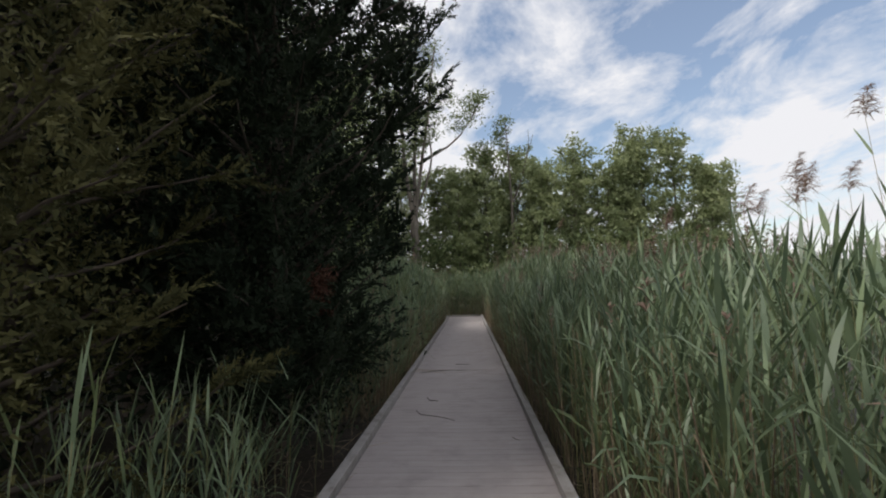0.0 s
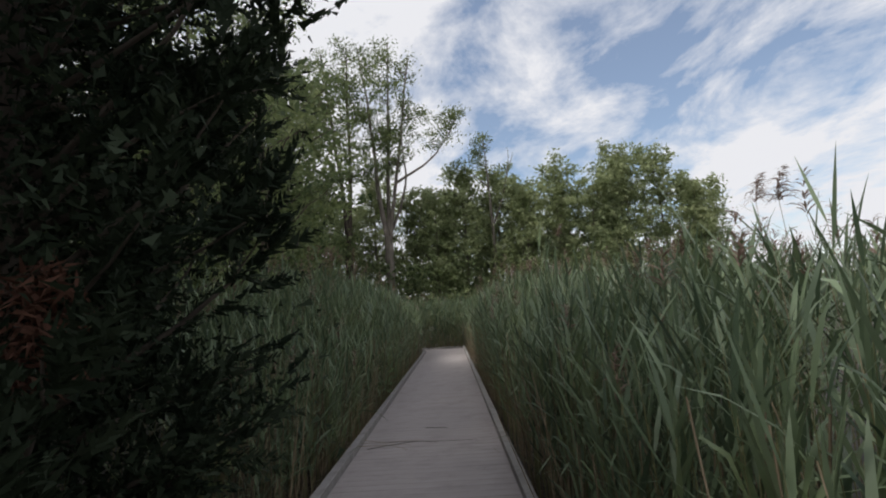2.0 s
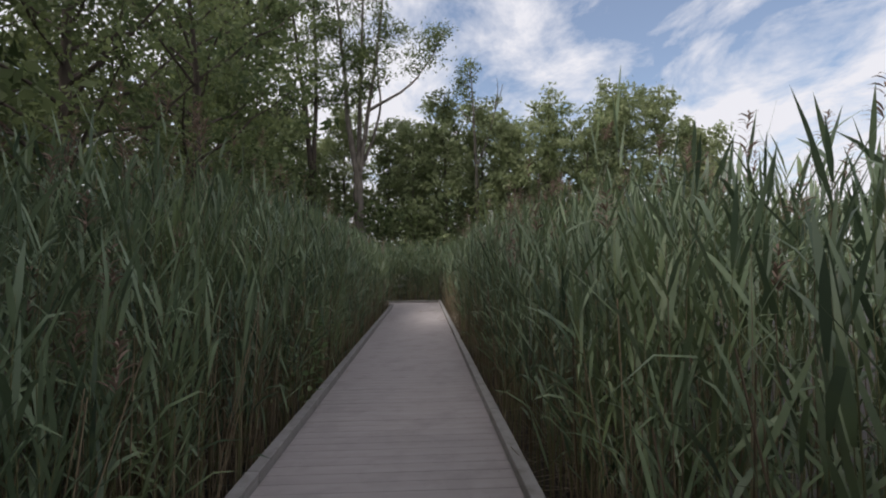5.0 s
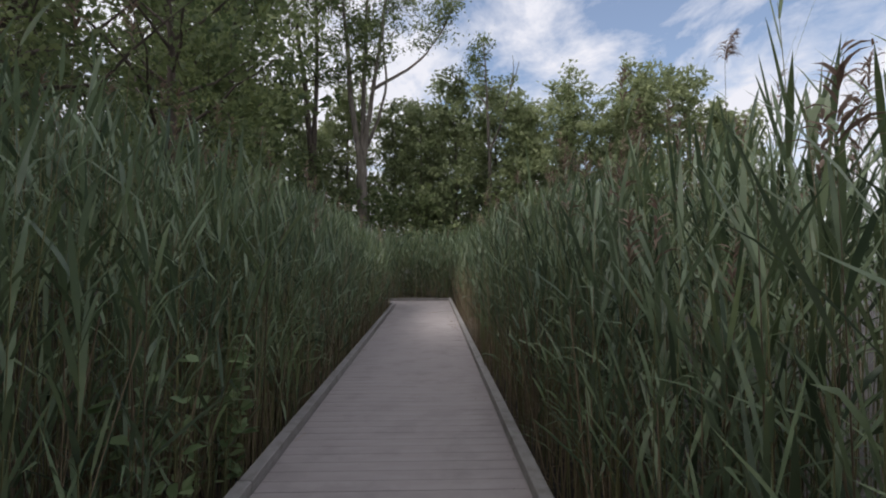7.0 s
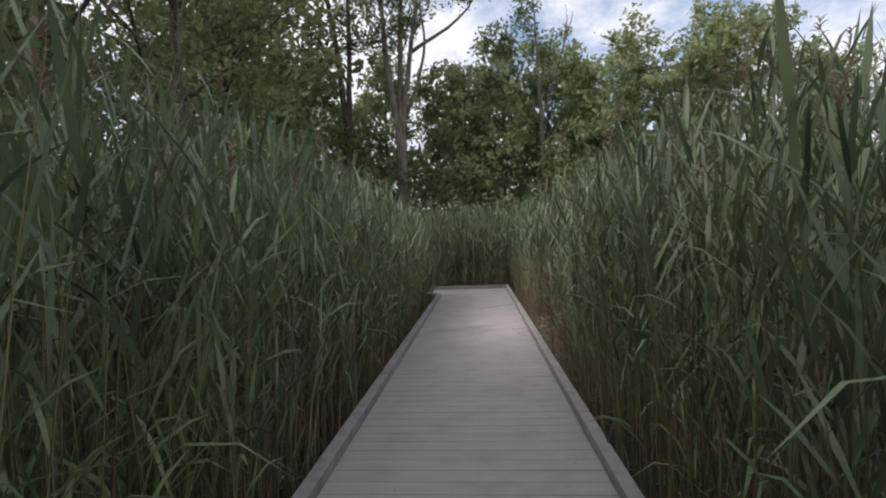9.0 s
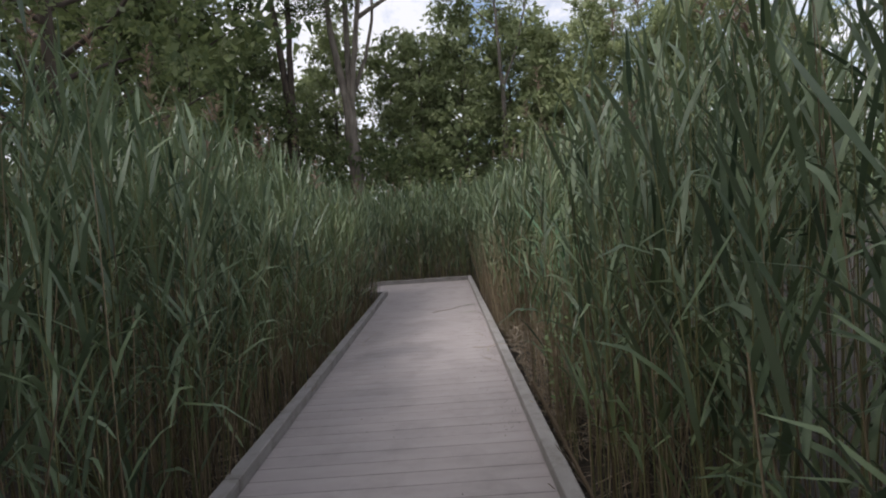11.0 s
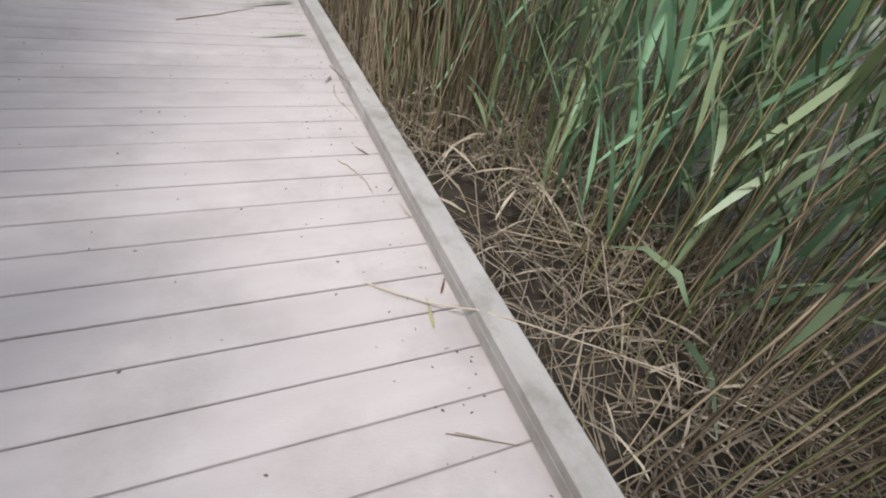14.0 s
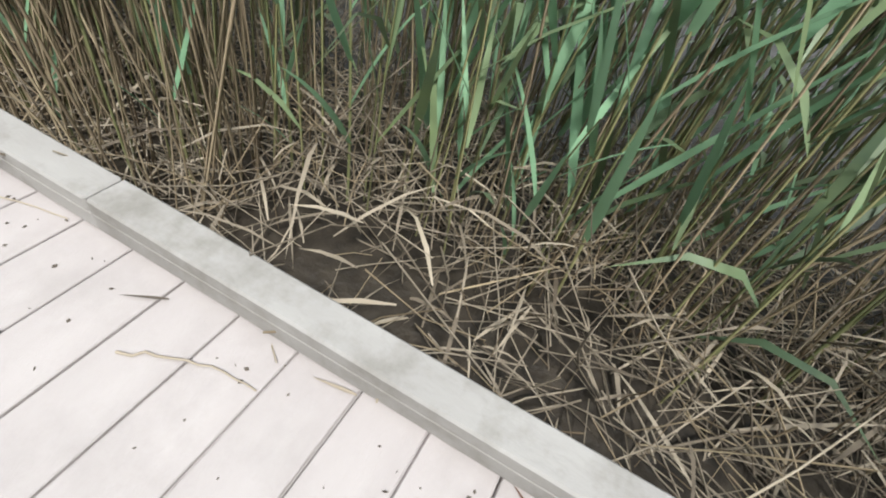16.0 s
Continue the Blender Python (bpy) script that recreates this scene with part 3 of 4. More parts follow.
def cedar(name, seed, height, radius, n_limbs, sprays, leaf, label, fine=20, low=0.8, leafmat=M_CEDAR):
    """A dense red cedar, leafy to the ground: limbs that rise outwards, each set with flat sprays of scale leaves."""
    rng = np.random.default_rng(seed)
    wood, crown = Soup(), Soup()
    tr, rad = limb(rng, (0, 0, -0.1), (0.02, 0.0, 1), height, 0.17, 0.02, 9, 0.03, 0.02)
    tubes(wood, tr[None], rad[None], 9, [0.5], 0)
    starts, dirs, inner, tint = [], [], [], []
    near = fine > 15
    for i in range(n_limbs):
        f = 0.05 + 0.93 * (i / n_limbs)
        j = f * 8
        p = tr[int(j)] + (tr[min(int(j) + 1, 8)] - tr[int(j)]) * (j - int(j))
        az = i * 2.39996 + rng.uniform(-0.4, 0.4)
        prof = low + (1.0 - low) * min(1.0, max(0.0, (f - 0.10) / 0.28))
        prof *= (1 - f) ** 0.29 * 1.12
        ln = radius * prof * rng.uniform(0.80, 1.04)
        br, rr = limb(rng, p, (math.cos(az), math.sin(az), 0.25 + 0.9 * f), ln, 0.035 * (1 - 0.6 * f), 0.005, 6, 0.12, 0.06)
        tubes(wood, br[None], rr[None], 4, [0.5], 0)
        for q in (1, 2, 3):
            inner.append(br[q] + rng.normal(0, 0.16, 3))
        # plumes: side shoots that rise outwards, each a bundle of flat sprays
        for q in range(max(2, sprays // 4)):
            u = min(4.999, 5 * (0.34 + 0.66 * rng.uniform(0, 1) ** 0.75))
            c = br[int(u)] + (br[int(u) + 1] - br[int(u)]) * (u - int(u))
            way = norm(norm(br[int(u) + 1] - br[int(u)]) + rng.normal(0, 0.42, 3) + np.array([0, 0, 0.25]))
            reach = rng.uniform(0.3, 0.62) * (1.15 - 0.5 * f)
            tone = rng.uniform(0, 1)
            for k in range(5):
                starts.append(c + way * reach * (k / 5.0) + rng.normal(0, 0.02, 3))
                dirs.append(norm(way + rng.normal(0, 0.5 - 0.07 * k, 3)))
                tint.append(tone)
    starts, dirs = np.array(starts), np.array(dirs)
    m = fine
    n = len(starts)
    ln = rng.uniform(0.16, 0.34, n) if near else rng.uniform(0.25, 0.5, n)
    f = np.tile((np.arange(m) + 0.5) / m, n)
    p = np.repeat(starts, m, 0) + np.repeat(dirs * ln[:, None], m, 0) * f[:, None] + rng.normal(0, 0.008, (n * m, 3))
    sidev = norm(np.cross(np.repeat(dirs, m, 0), norm(rng.normal(0, 1, (n, 3)))[np.repeat(np.arange(n), m)]))
    sgn = np.tile(np.where(np.arange(m) % 2 == 0, 1.0, -1.0), n)[:, None]
    d = norm(np.repeat(dirs, m, 0) * 1.0 + sidev * sgn * 0.75 + rng.normal(0, 0.22, (n * m, 3)))
    l = (leaf * rng.uniform(0.7, 1.25, n * m) * (1.2 - 0.75 * f))[:, None]
    w = norm(np.cross(d, rng.normal(0, 1, (n * m, 3)))) * l * 0.21
    v = np.stack((p - w, p + w, p + d * l), 1)
    tone = np.repeat(np.array(tint), m) * 0.55 + np.repeat(rng.uniform(0, 0.25, n), m) + rng.uniform(0, 0.2, n * m)
    crown.add(v, np.repeat(tone, 3), tris=np.arange(n * m)[:, None] * 3 + [0, 1, 2])
    if near:
        leaf_cloud(crown, np.array(inner), np.full(len(inner), 0.25), 125, 0.066, rng, aspect=0.5, coarse=True, flat=1.0)
    else:
        leaf_cloud(crown, np.array(inner), np.full(len(inner), 0.30), 22, 0.19, rng, aspect=0.45, coarse=True, flat=1.0)
    root = new(name)
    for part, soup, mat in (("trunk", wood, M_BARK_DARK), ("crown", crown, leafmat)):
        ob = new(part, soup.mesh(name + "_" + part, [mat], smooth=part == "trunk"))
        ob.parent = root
    return tagged(root, label, "tree", "red cedars by the boardwalk")


def place(ob, x, y, rz=0, s=1.0):
    ob.matrix_basis = pose(x, y, GROUND_Z, 0, 0, rz) @ Matrix.Scale(s, 4)
    return ob


def place_copy(ob, x, y, rz=0):
    return copy_thing(ob, pose(x, y, GROUND_Z, 0, 0, rz))


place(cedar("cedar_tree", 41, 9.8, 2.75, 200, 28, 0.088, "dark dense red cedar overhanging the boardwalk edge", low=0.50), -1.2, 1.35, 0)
place(cedar("cedar_tree", 42, 7.8, 2.65, 100, 28, 0.062, "dark olive red cedar with bushy low branches", low=0.8, leafmat=M_OLIVE, fine=24), -2.6, -1.5, 90)
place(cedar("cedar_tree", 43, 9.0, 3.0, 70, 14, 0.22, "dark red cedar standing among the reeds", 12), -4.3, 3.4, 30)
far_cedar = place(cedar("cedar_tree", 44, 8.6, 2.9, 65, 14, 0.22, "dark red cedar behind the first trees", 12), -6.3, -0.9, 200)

# unseen cedar behind the start, added to darken the young reeds at left
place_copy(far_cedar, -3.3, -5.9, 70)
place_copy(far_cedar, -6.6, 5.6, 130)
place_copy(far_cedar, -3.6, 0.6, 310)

# woods on the left, from near to far
g_left = "trees of the wood beside the reeds"
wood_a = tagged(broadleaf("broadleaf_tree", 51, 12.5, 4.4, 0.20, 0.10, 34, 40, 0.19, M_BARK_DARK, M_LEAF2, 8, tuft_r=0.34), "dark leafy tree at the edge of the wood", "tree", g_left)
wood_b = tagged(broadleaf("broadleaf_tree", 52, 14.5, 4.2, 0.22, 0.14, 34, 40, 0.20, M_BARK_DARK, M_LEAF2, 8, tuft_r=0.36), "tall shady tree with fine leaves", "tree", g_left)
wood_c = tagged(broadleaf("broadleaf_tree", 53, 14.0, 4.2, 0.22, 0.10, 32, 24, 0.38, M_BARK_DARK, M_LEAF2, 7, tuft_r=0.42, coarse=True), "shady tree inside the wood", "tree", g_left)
place(wood_a, -7.2, 7.4, 0, 1.35)
place(wood_b, -8.6, 17.0, 0, 1.1)
place(wood_c, -13.5, 11.0)
place_copy(wood_a, -8.2, 23.5, 140)
# added tree outside the view, keeps the sun off the right bank
place_copy(wood_a, -8.0, 3.2, 250)
for i, (x, y) in enumerate(((-13.0, 19.0), (-11.0, 30.0), (-16.5, 27.0), (-19.0, 15.0), (-16.0, 36.0), (-22.0, 33.0), (-23.0, 23.0), (-11.5, 5.0), (-10.5, -3.0), (-18.0, 5.0))):
    place_copy(wood_c, x, y, i * 77)

for i, (x, y, s) in enumerate(((-10.8, 34.5, 1.55), (-14.0, 39.0, 1.6))):
    copy_thing(wood_c, pose(x, y, GROUND_Z, 0, 0, 40 + i * 83) @ Matrix.Scale(s, 4))

# the tall grey forked tree and its neighbour
g_back = "trees of the far tree line"


def grown_tree(name, seed, stems, boughs, per, leaf, tuft_r, bark, leafmat, twigs):
    """A tree from its main stems (points with a start and an end radius); boughs: stem, from, to, count, reach of the leafy side limbs."""
    rng = np.random.default_rng(seed)
    wood, crown = Soup(), Soup()
    lines = []
    for pts, r0, r1 in stems:
        p = np.array(pts, float)
        k = np.linspace(0, len(p) - 1, 14)
        q = np.stack([np.interp(k, np.arange(len(p)), p[:, c]) for c in range(3)], -1)
        q[1:-1] = (q[:-2] + 2 * q[1:-1] + q[2:]) / 4 + rng.normal(0, 0.03, (12, 3))
        lines.append(q)
        tubes(wood, q[None], np.linspace(r0, r1, 14)[None], 7, [0.5], 0)
    centres = []
    for s, a, b, count, reach in boughs:
        for i in range(count):
            u = 13 * (a + (b - a) * (i + rng.uniform(0, 1)) / count)
            p = lines[s][min(int(u), 13)]
            az = rng.uniform(0, 2 * np.pi)
            br, rr = limb(rng, p, (math.cos(az), math.sin(az) * 0.7, rng.uniform(0.2, 0.9)), reach * rng.uniform(0.5, 1.1), 0.05, 0.01, 5, 0.2, 0.05)
            tubes(wood, br[None], rr[None], 4, [0.5], 0)
            for _ in range(twigs):
                c = br[rng.integers(2, 5)] + rng.normal(0, 0.35, 3)
                centres.append(c)
        centres.append(lines[s][-1])
    centres = np.array(centres)
    leaf_cloud(crown, centres, rng.uniform(0.5, 1.2, len(centres)) * tuft_r, per, leaf, rng, coarse=True, flat=0.5)
    root = new(name)
    for nm, soup, mat in (("trunk", wood, bark), ("crown", crown, leafmat)):
        ob = new(nm, soup.mesh(name + "_" + nm, [mat], smooth=nm == "trunk"))
        ob.parent = root
    return root


tall = grown_tree("forked_tree", 61, [
    ([(0, 0, -0.1), (0.08, 0, 5), (-0.05, 0, 8.8)], 0.46, 0.34),
    ([(-0.1, 0, 8.5), (-0.7, 0, 12), (-1.0, 0.2, 16), (-1.5, 0.3, 21), (-2.2, 0.4, 26)], 0.24, 0.05),
    ([(0.0, 0, 8.6), (0.05, 0.3, 13), (0.3, 0.2, 18), (0.5, 0.3, 26.5)], 0.22, 0.05),
    ([(0.1, 0, 8.7), (0.75, -0.2, 13), (1.4, 0, 18), (2.3, 0.2, 25)], 0.20, 0.05),
    ([(0.1, 0, 9.0), (1.2, 0, 11.4), (1.75, 0, 13.6), (1.45, 0, 16.0), (1.5, 0, 18.5)], 0.13, 0.04),
    ([(0.8, -0.1, 13.4), (2.3, 0, 14.3), (3.8, 0, 15.2), (5.2, 0, 16.9), (6.4, 0, 19.4)], 0.13, 0.03)],
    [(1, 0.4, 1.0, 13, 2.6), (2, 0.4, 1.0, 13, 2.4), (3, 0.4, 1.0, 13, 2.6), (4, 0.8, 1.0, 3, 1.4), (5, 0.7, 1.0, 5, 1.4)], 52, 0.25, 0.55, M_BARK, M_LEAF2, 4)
place(tagged(tall, "tall grey forked tree with a sparse airy crown", "tree", g_back), -3.6, 39.5)
lean = grown_tree("leaning_tree", 62, [
    ([(0, 0, -0.1), (0.05, 0, 5), (0.1, 0, 9.5)], 0.40, 0.30),
    ([(0.0, 0, 9.2), (-0.5, 0, 14.5), (-1.4, 0, 21), (-2.0, 0, 26)], 0.22, 0.05),
    ([(0.15, 0, 9.2), (0.45, 0, 14.6), (0.2, 0, 21), (0.4, 0, 26.5)], 0.20, 0.05)],
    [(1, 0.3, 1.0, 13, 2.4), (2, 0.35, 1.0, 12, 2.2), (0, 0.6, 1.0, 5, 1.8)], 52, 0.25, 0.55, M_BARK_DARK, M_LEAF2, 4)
place(tagged(lean, "tall dark tree with two slender leaning trunks", "tree", g_back), -7.2, 40.0)

back_a = tagged(broadleaf("broadleaf_tree", 71, 16.0, 3.1, 0.19, 0.08, 36, 24, 0.39, M_BARK, M_LEAF, 7, tuft_r=0.40, coarse=True, rise=0.6), "leafy green tree in the far tree line", "tree", g_back)
back_b = tagged(broadleaf("broadleaf_tree", 72, 18.0, 2.8, 0.20, 0.08, 36, 24, 0.39, M_BARK, M_LEAF, 7, tuft_r=0.40, coarse=True, rise=0.6), "leafy green tree with an uneven top", "tree", g_back)
back_c = tagged(broadleaf("broadleaf_tree", 73, 13.8, 3.2, 0.17, 0.06, 36, 24, 0.39, M_BARK, M_LEAF, 7, tuft_r=0.40, coarse=True, rise=0.6), "low bushy green tree in the far tree line", "tree", g_back)
place(back_a, 3.0, 43.0)
place(back_b, 19.0, 44.0)
place(back_c, 0.5, 42.0)
SPOTS = ((6.2, 44.0, 0), (8.6, 42.0, 2), (11.8, 43.5, 0), (14.5, 42.5, 2), (16.8, 43.5, 0), (22.5, 44.5, 1), (24.6, 43.0, 2), (-1.8, 46.0, 2), (-5.5, 45.0, 0),
         (-10.5, 43.5, 0), (-13.5, 45.0, 0), (4.8, 49.0, 2), (9.5, 49.0, 0), (13.0, 50.0, 2), (18.0, 50.0, 2), (-8.5, 48.0, 2), (1.5, 50.0, 2), (27.0, 48.0, 2))
for i, (x, y, k) in enumerate(SPOTS):
    place_copy((back_a, back_b, back_c)[k], x, y, i * 67)
top = grown_tree("sparse_tree", 75, [
    ([(0, 0, -0.1), (0.1, 0, 9), (-0.1, 0, 14), (-0.3, 0, 17.8)], 0.20, 0.03),
    ([(0.05, 0, 9.5), (1.2, 0, 12.4), (1.6, 0, 14.2), (2.1, 0, 15.4), (2.3, 0, 16.4)], 0.09, 0.02),
    ([(1.65, 0, 14.4), (1.9, 0, 15.6), (1.85, 0, 16.9)], 0.05, 0.015),
    ([(-0.05, 0, 13.2), (-1.5, 0, 14.6), (-2.6, 0, 15.2)], 0.06, 0.015)],
    [(0, 0.75, 1.0, 7, 1.5), (3, 0.8, 1.0, 2, 0.7)], 40, 0.25, 0.45, M_BARK, M_LEAF2, 3)
place(tagged(top, "slim tree whose thin top stands above the others", "tree", g_back), 5.4, 42.0)


def undergrowth():
    rng = np.random.default_rng(81)
    s = Soup()
    n = 700
    x = rng.uniform(-26, 27, n)
    c = np.stack((x, 37.5 + rng.uniform(0, 5, n), GROUND_Z + rng.uniform(0.2, 1, n) ** 1.2 * 6.2), -1)
    leaf_cloud(s, c, np.full(n, 0.7), 26, 0.42, rng, coarse=True)
    n = 420
    y = rng.uniform(4, 36, n)
    c = np.stack((-9.5 - rng.uniform(0, 6, n) + 0.02 * y, y, GROUND_Z + rng.uniform(0.2, 1, n) * 4.2), -1)
    leaf_cloud(s, c, np.full(n, 0.75), 26, 0.40, rng, coarse=True)
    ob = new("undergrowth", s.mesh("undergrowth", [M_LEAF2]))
    tagged(ob, "dark shrubs and saplings under the trees", "undergrowth", kind="stuff")


undergrowth()

# ---------------------------------------------------------------- boardwalk
def box_mesh(name, sx, sy, sz, mat, bevel=0.004, cuts=1):
    bm = bmesh.new()
    bmesh.ops.create_cube(bm, size=1.0)
    for v in bm.verts:
        v.co.x *= sx
        v.co.y *= sy
        v.co.z *= sz
    bmesh.ops.bevel(bm, geom=list(bm.edges), offset=bevel, segments=1, affect="EDGES", profile=0.5)
    me = bpy.data.meshes.new(name)
    bm.to_mesh(me)
    bm.free()
    me.materials.append(mat)
    return me


PITCH, GAP, THICK = 0.146, 0.0054, 0.025


def plank_mesh(name, length, turned=False):
    """A grooved deck board along x: a top with eased edges on a slightly wider lip that closes the joint below."""
    prof = [(-0.0725, -THICK), (-0.0725, -0.0110), (-(PITCH - GAP) / 2, -0.0100), (-(PITCH - GAP) / 2, -0.0025), (-(PITCH - GAP) / 2 + 0.0025, 0.0)]
    prof = prof + [(-a, b) for a, b in reversed(prof)]
    k = len(prof)
    v = [((-1 if e == 0 else 1) * length / 2, a, b) for e in range(2) for a, b in prof]
    f = [(i, (i + 1) % k, k + (i + 1) % k, k + i) for i in range(k)] + [tuple(range(k))[::-1], tuple(range(k, 2 * k))]
    if turned:
        v = [(-y, x, z) for x, y, z in v]
    me = bpy.data.meshes.new(name)
    me.from_pydata(v, [], [t[::-1] for t in f])
    me.materials.append(M_DECK)
    me.update()
    return me


boardwalk = tagged(new("boardwalk_floor"), "weathered grey-mauve composite boardwalk with side curbs", "boardwalk", kind="structure")
plank_me = [plank_mesh("plank", DECK_W + 0.17)]
branch_me = plank_mesh("plank", END_Y - CORNER_Y + 0.17, True)
rp = random.Random(5)


def part(name, data, parent, m):
    ob = new(name, data)
    ob.parent = parent
    ob.matrix_basis = m
    return ob


y = 17.0 - 158 * PITCH + PITCH / 2
while y < END_Y + 0.09:
    part("plank", plank_me[0], boardwalk, pose(DECK_W / 2 + rp.uniform(-0.003, 0.003), y, rp.uniform(-0.001, 0.0005), rp.uniform(-0.08, 0.08), rp.uniform(-0.03, 0.03), rp.uniform(-0.05, 0.05)))
    y += PITCH
x = -0.085 - PITCH / 2
while x > -7.0:
    part("plank", branch_me, boardwalk, pose(x, (END_Y + CORNER_Y) / 2, rp.uniform(-0.001, 0.0005), 0, 0, rp.uniform(-0.05, 0.05)))
    x -= PITCH

CURB = 0.088


def curb_run(x0, y0, x1, y1, joints):
    """A row of square curb timbers, butted end to end."""
    full = math.hypot(x1 - x0, y1 - y0)
    ux, uy = (x1 - x0) / full, (y1 - y0) / full
    cuts = [0.0] + [j for j in joints if 0 < j < full] + [full]
    for a, b in zip(cuts, cuts[1:]):
        mid = (a + b) / 2
        turn = math.degrees(math.atan2(-ux, uy)) + rp.uniform(-0.03, 0.03)
        me = box_mesh("curb_board", CURB + 0.002, b - a - 0.005, 0.040, M_CURB, 0.005)
        part("curb_board", me, boardwalk, pose(x0 + ux * mid, y0 + uy * mid, 0.071, 0, 0, turn))
        me = box_mesh("curb_rail", CURB - 0.004, b - a - 0.003, 0.047, M_CURB, 0.004)
        part("curb_rail", me, boardwalk, pose(x0 + ux * mid, y0 + uy * mid, 0.0255, 0, 0, turn))


Y_BACK = 17.0 - 158 * PITCH
curb_run(DECK_W + CURB / 2, Y_BACK, DECK_W + CURB / 2, END_Y + CURB, [17.68 - Y_BACK + k * 2.44 for k in range(-10, 4)])
curb_run(-CURB / 2, Y_BACK, -CURB / 2, CORNER_Y, [16.4 - Y_BACK + k * 2.44 for k in range(-10, 4)])
curb_run(-CURB, CORNER_Y - CURB / 2, -7.0, CORNER_Y - CURB / 2, [2.44, 4.88])
curb_run(DECK_W, END_Y + CURB / 2, -7.0, END_Y + CURB / 2, [2.44, 4.88, 7.32])
for jx in (0.12, DECK_W / 2, DECK_W - 0.12):
    me = box_mesh("joist", 0.045, END_Y - Y_BACK, 0.14, M_JOIST, 0.003)
    part("joist", me, boardwalk, pose(jx, (END_Y + Y_BACK) / 2, -THICK - 0.073))
# ---- details
def leaf_mesh(rng, length, width, up, droop, twist=0.0, mat=M_REED):
    """One long reed leaf along +x with a folded midrib."""
    k = 8
    v, f = [], []
    for i in range(k + 1):
        s = i / k
        w = width * min(1.0, 0.45 + 2.4 * s) * (1 - s) ** 0.55 / 2
        x = length * (math.sqrt(max(0.02, 1 - up * up)) * s + 0.3 * droop * s * s)
        z = length * (up * s - droop * s ** 2.2)
        a = twist * s
        v += [(x, -w * math.cos(a), z + 0.25 * w - w * math.sin(a)), (x, 0, z), (x, w * math.cos(a), z + 0.25 * w + w * math.sin(a))]
    for i in range(k):
        b = 3 * i
        f += [(b, b + 1, b + 4, b + 3), (b + 1, b + 2, b + 5, b + 4)]
    me = bpy.data.meshes.new("leaf")
    me.from_pydata(v, [], f)
    at = me.attributes.new("tone", "FLOAT", "POINT")
    at.data.foreach_set("value", [rng.uniform(0.5, 1.0)] * len(v))
    me.polygons.foreach_set("use_smooth", [True] * len(f))
    me.materials.append(mat)
    return me


rl = random.Random(31)
LEAVES = [leaf_mesh(rl, 0.52, 0.034, rl.uniform(0.72, 0.95), rl.uniform(0.0, 0.35), rl.uniform(-0.6, 0.6)) for _ in range(7)]
LEAVES += [leaf_mesh(rl, 0.5, 0.036, rl.uniform(0.5, 0.75), rl.uniform(0.35, 0.75), rl.uniform(-0.6, 0.6)) for _ in range(4)]
STIFF = [leaf_mesh(rl, 0.55, 0.032, rl.uniform(0.92, 0.985), rl.uniform(0.0, 0.08), rl.uniform(-0.5, 0.5)) for _ in range(11)]
YOUNG = [leaf_mesh(rl, 0.5, 0.03, rl.uniform(0.8, 0.97), rl.uniform(0.0, 0.22), rl.uniform(-0.6, 0.6), M_YOUNG) for _ in range(11)]


def single_reed(x, y, height, lean, az, n_leaves, low, seed, label, size=1.0, plume=False, leaves=LEAVES):
    """A reed that stands out from the rest: a stem with its own leaves, or an old plume."""
    r = random.Random(seed)
    rng = np.random.default_rng(seed)
    root = new("reed")
    root.matrix_basis = pose(x, y, GROUND_Z - 0.02)
    dx, dy = math.cos(radians(az)) * lean, math.sin(radians(az)) * lean

    def at(s):
        return (dx * height * s ** 1.7, dy * height * s ** 1.7, height * s)

    s = Soup()
    path = np.array([[at(k / 7) for k in range(8)]])
    tubes(s, path, np.linspace(0.0055, 0.0018, 8)[None], 6, [r.random()], 0)
    stem = part("stem", s.mesh("stem", [M_STRAW if plume else M_STEM], smooth=True), root, Matrix())
    for i in range(n_leaves):
        f = low + (1 - low) * (i + 0.5) / n_leaves
        ob = part("leaf", leaves[r.randrange(7) if f > 0.75 else r.randrange(11)], root, Matrix.Translation(at(f)) @ pose(0, 0, 0, 0, 0, i * 180 + az + r.uniform(-55, 55)) @ Matrix.Scale(size * r.uniform(0.75, 1.15), 4))
    if plume:
        s = Soup()
        n = 130
        f = rng.uniform(0, 1, n)
        base = np.array(at(1.0)) + np.stack((dx * 0.9 * f + 0.12 * f * f, dy * 0.9 * f, 0.30 * f), -1)
        a = rng.normal(0.3, 1.3, n)
        o = np.stack((np.cos(a), np.sin(a), np.zeros(n)), -1)
        blades(s, base, o, np.full(n, 0.72), 0.17 * (1.1 - 0.75 * f), np.full(n, 0.009), rng.uniform(0.4, 1.0, n), rng.uniform(0, 1, n), 0, rng)
        part("plume", s.mesh("plume", [M_PLUME]), root, Matrix())
    return tagged(root, label, "reed", "tall reeds beside the boardwalk")


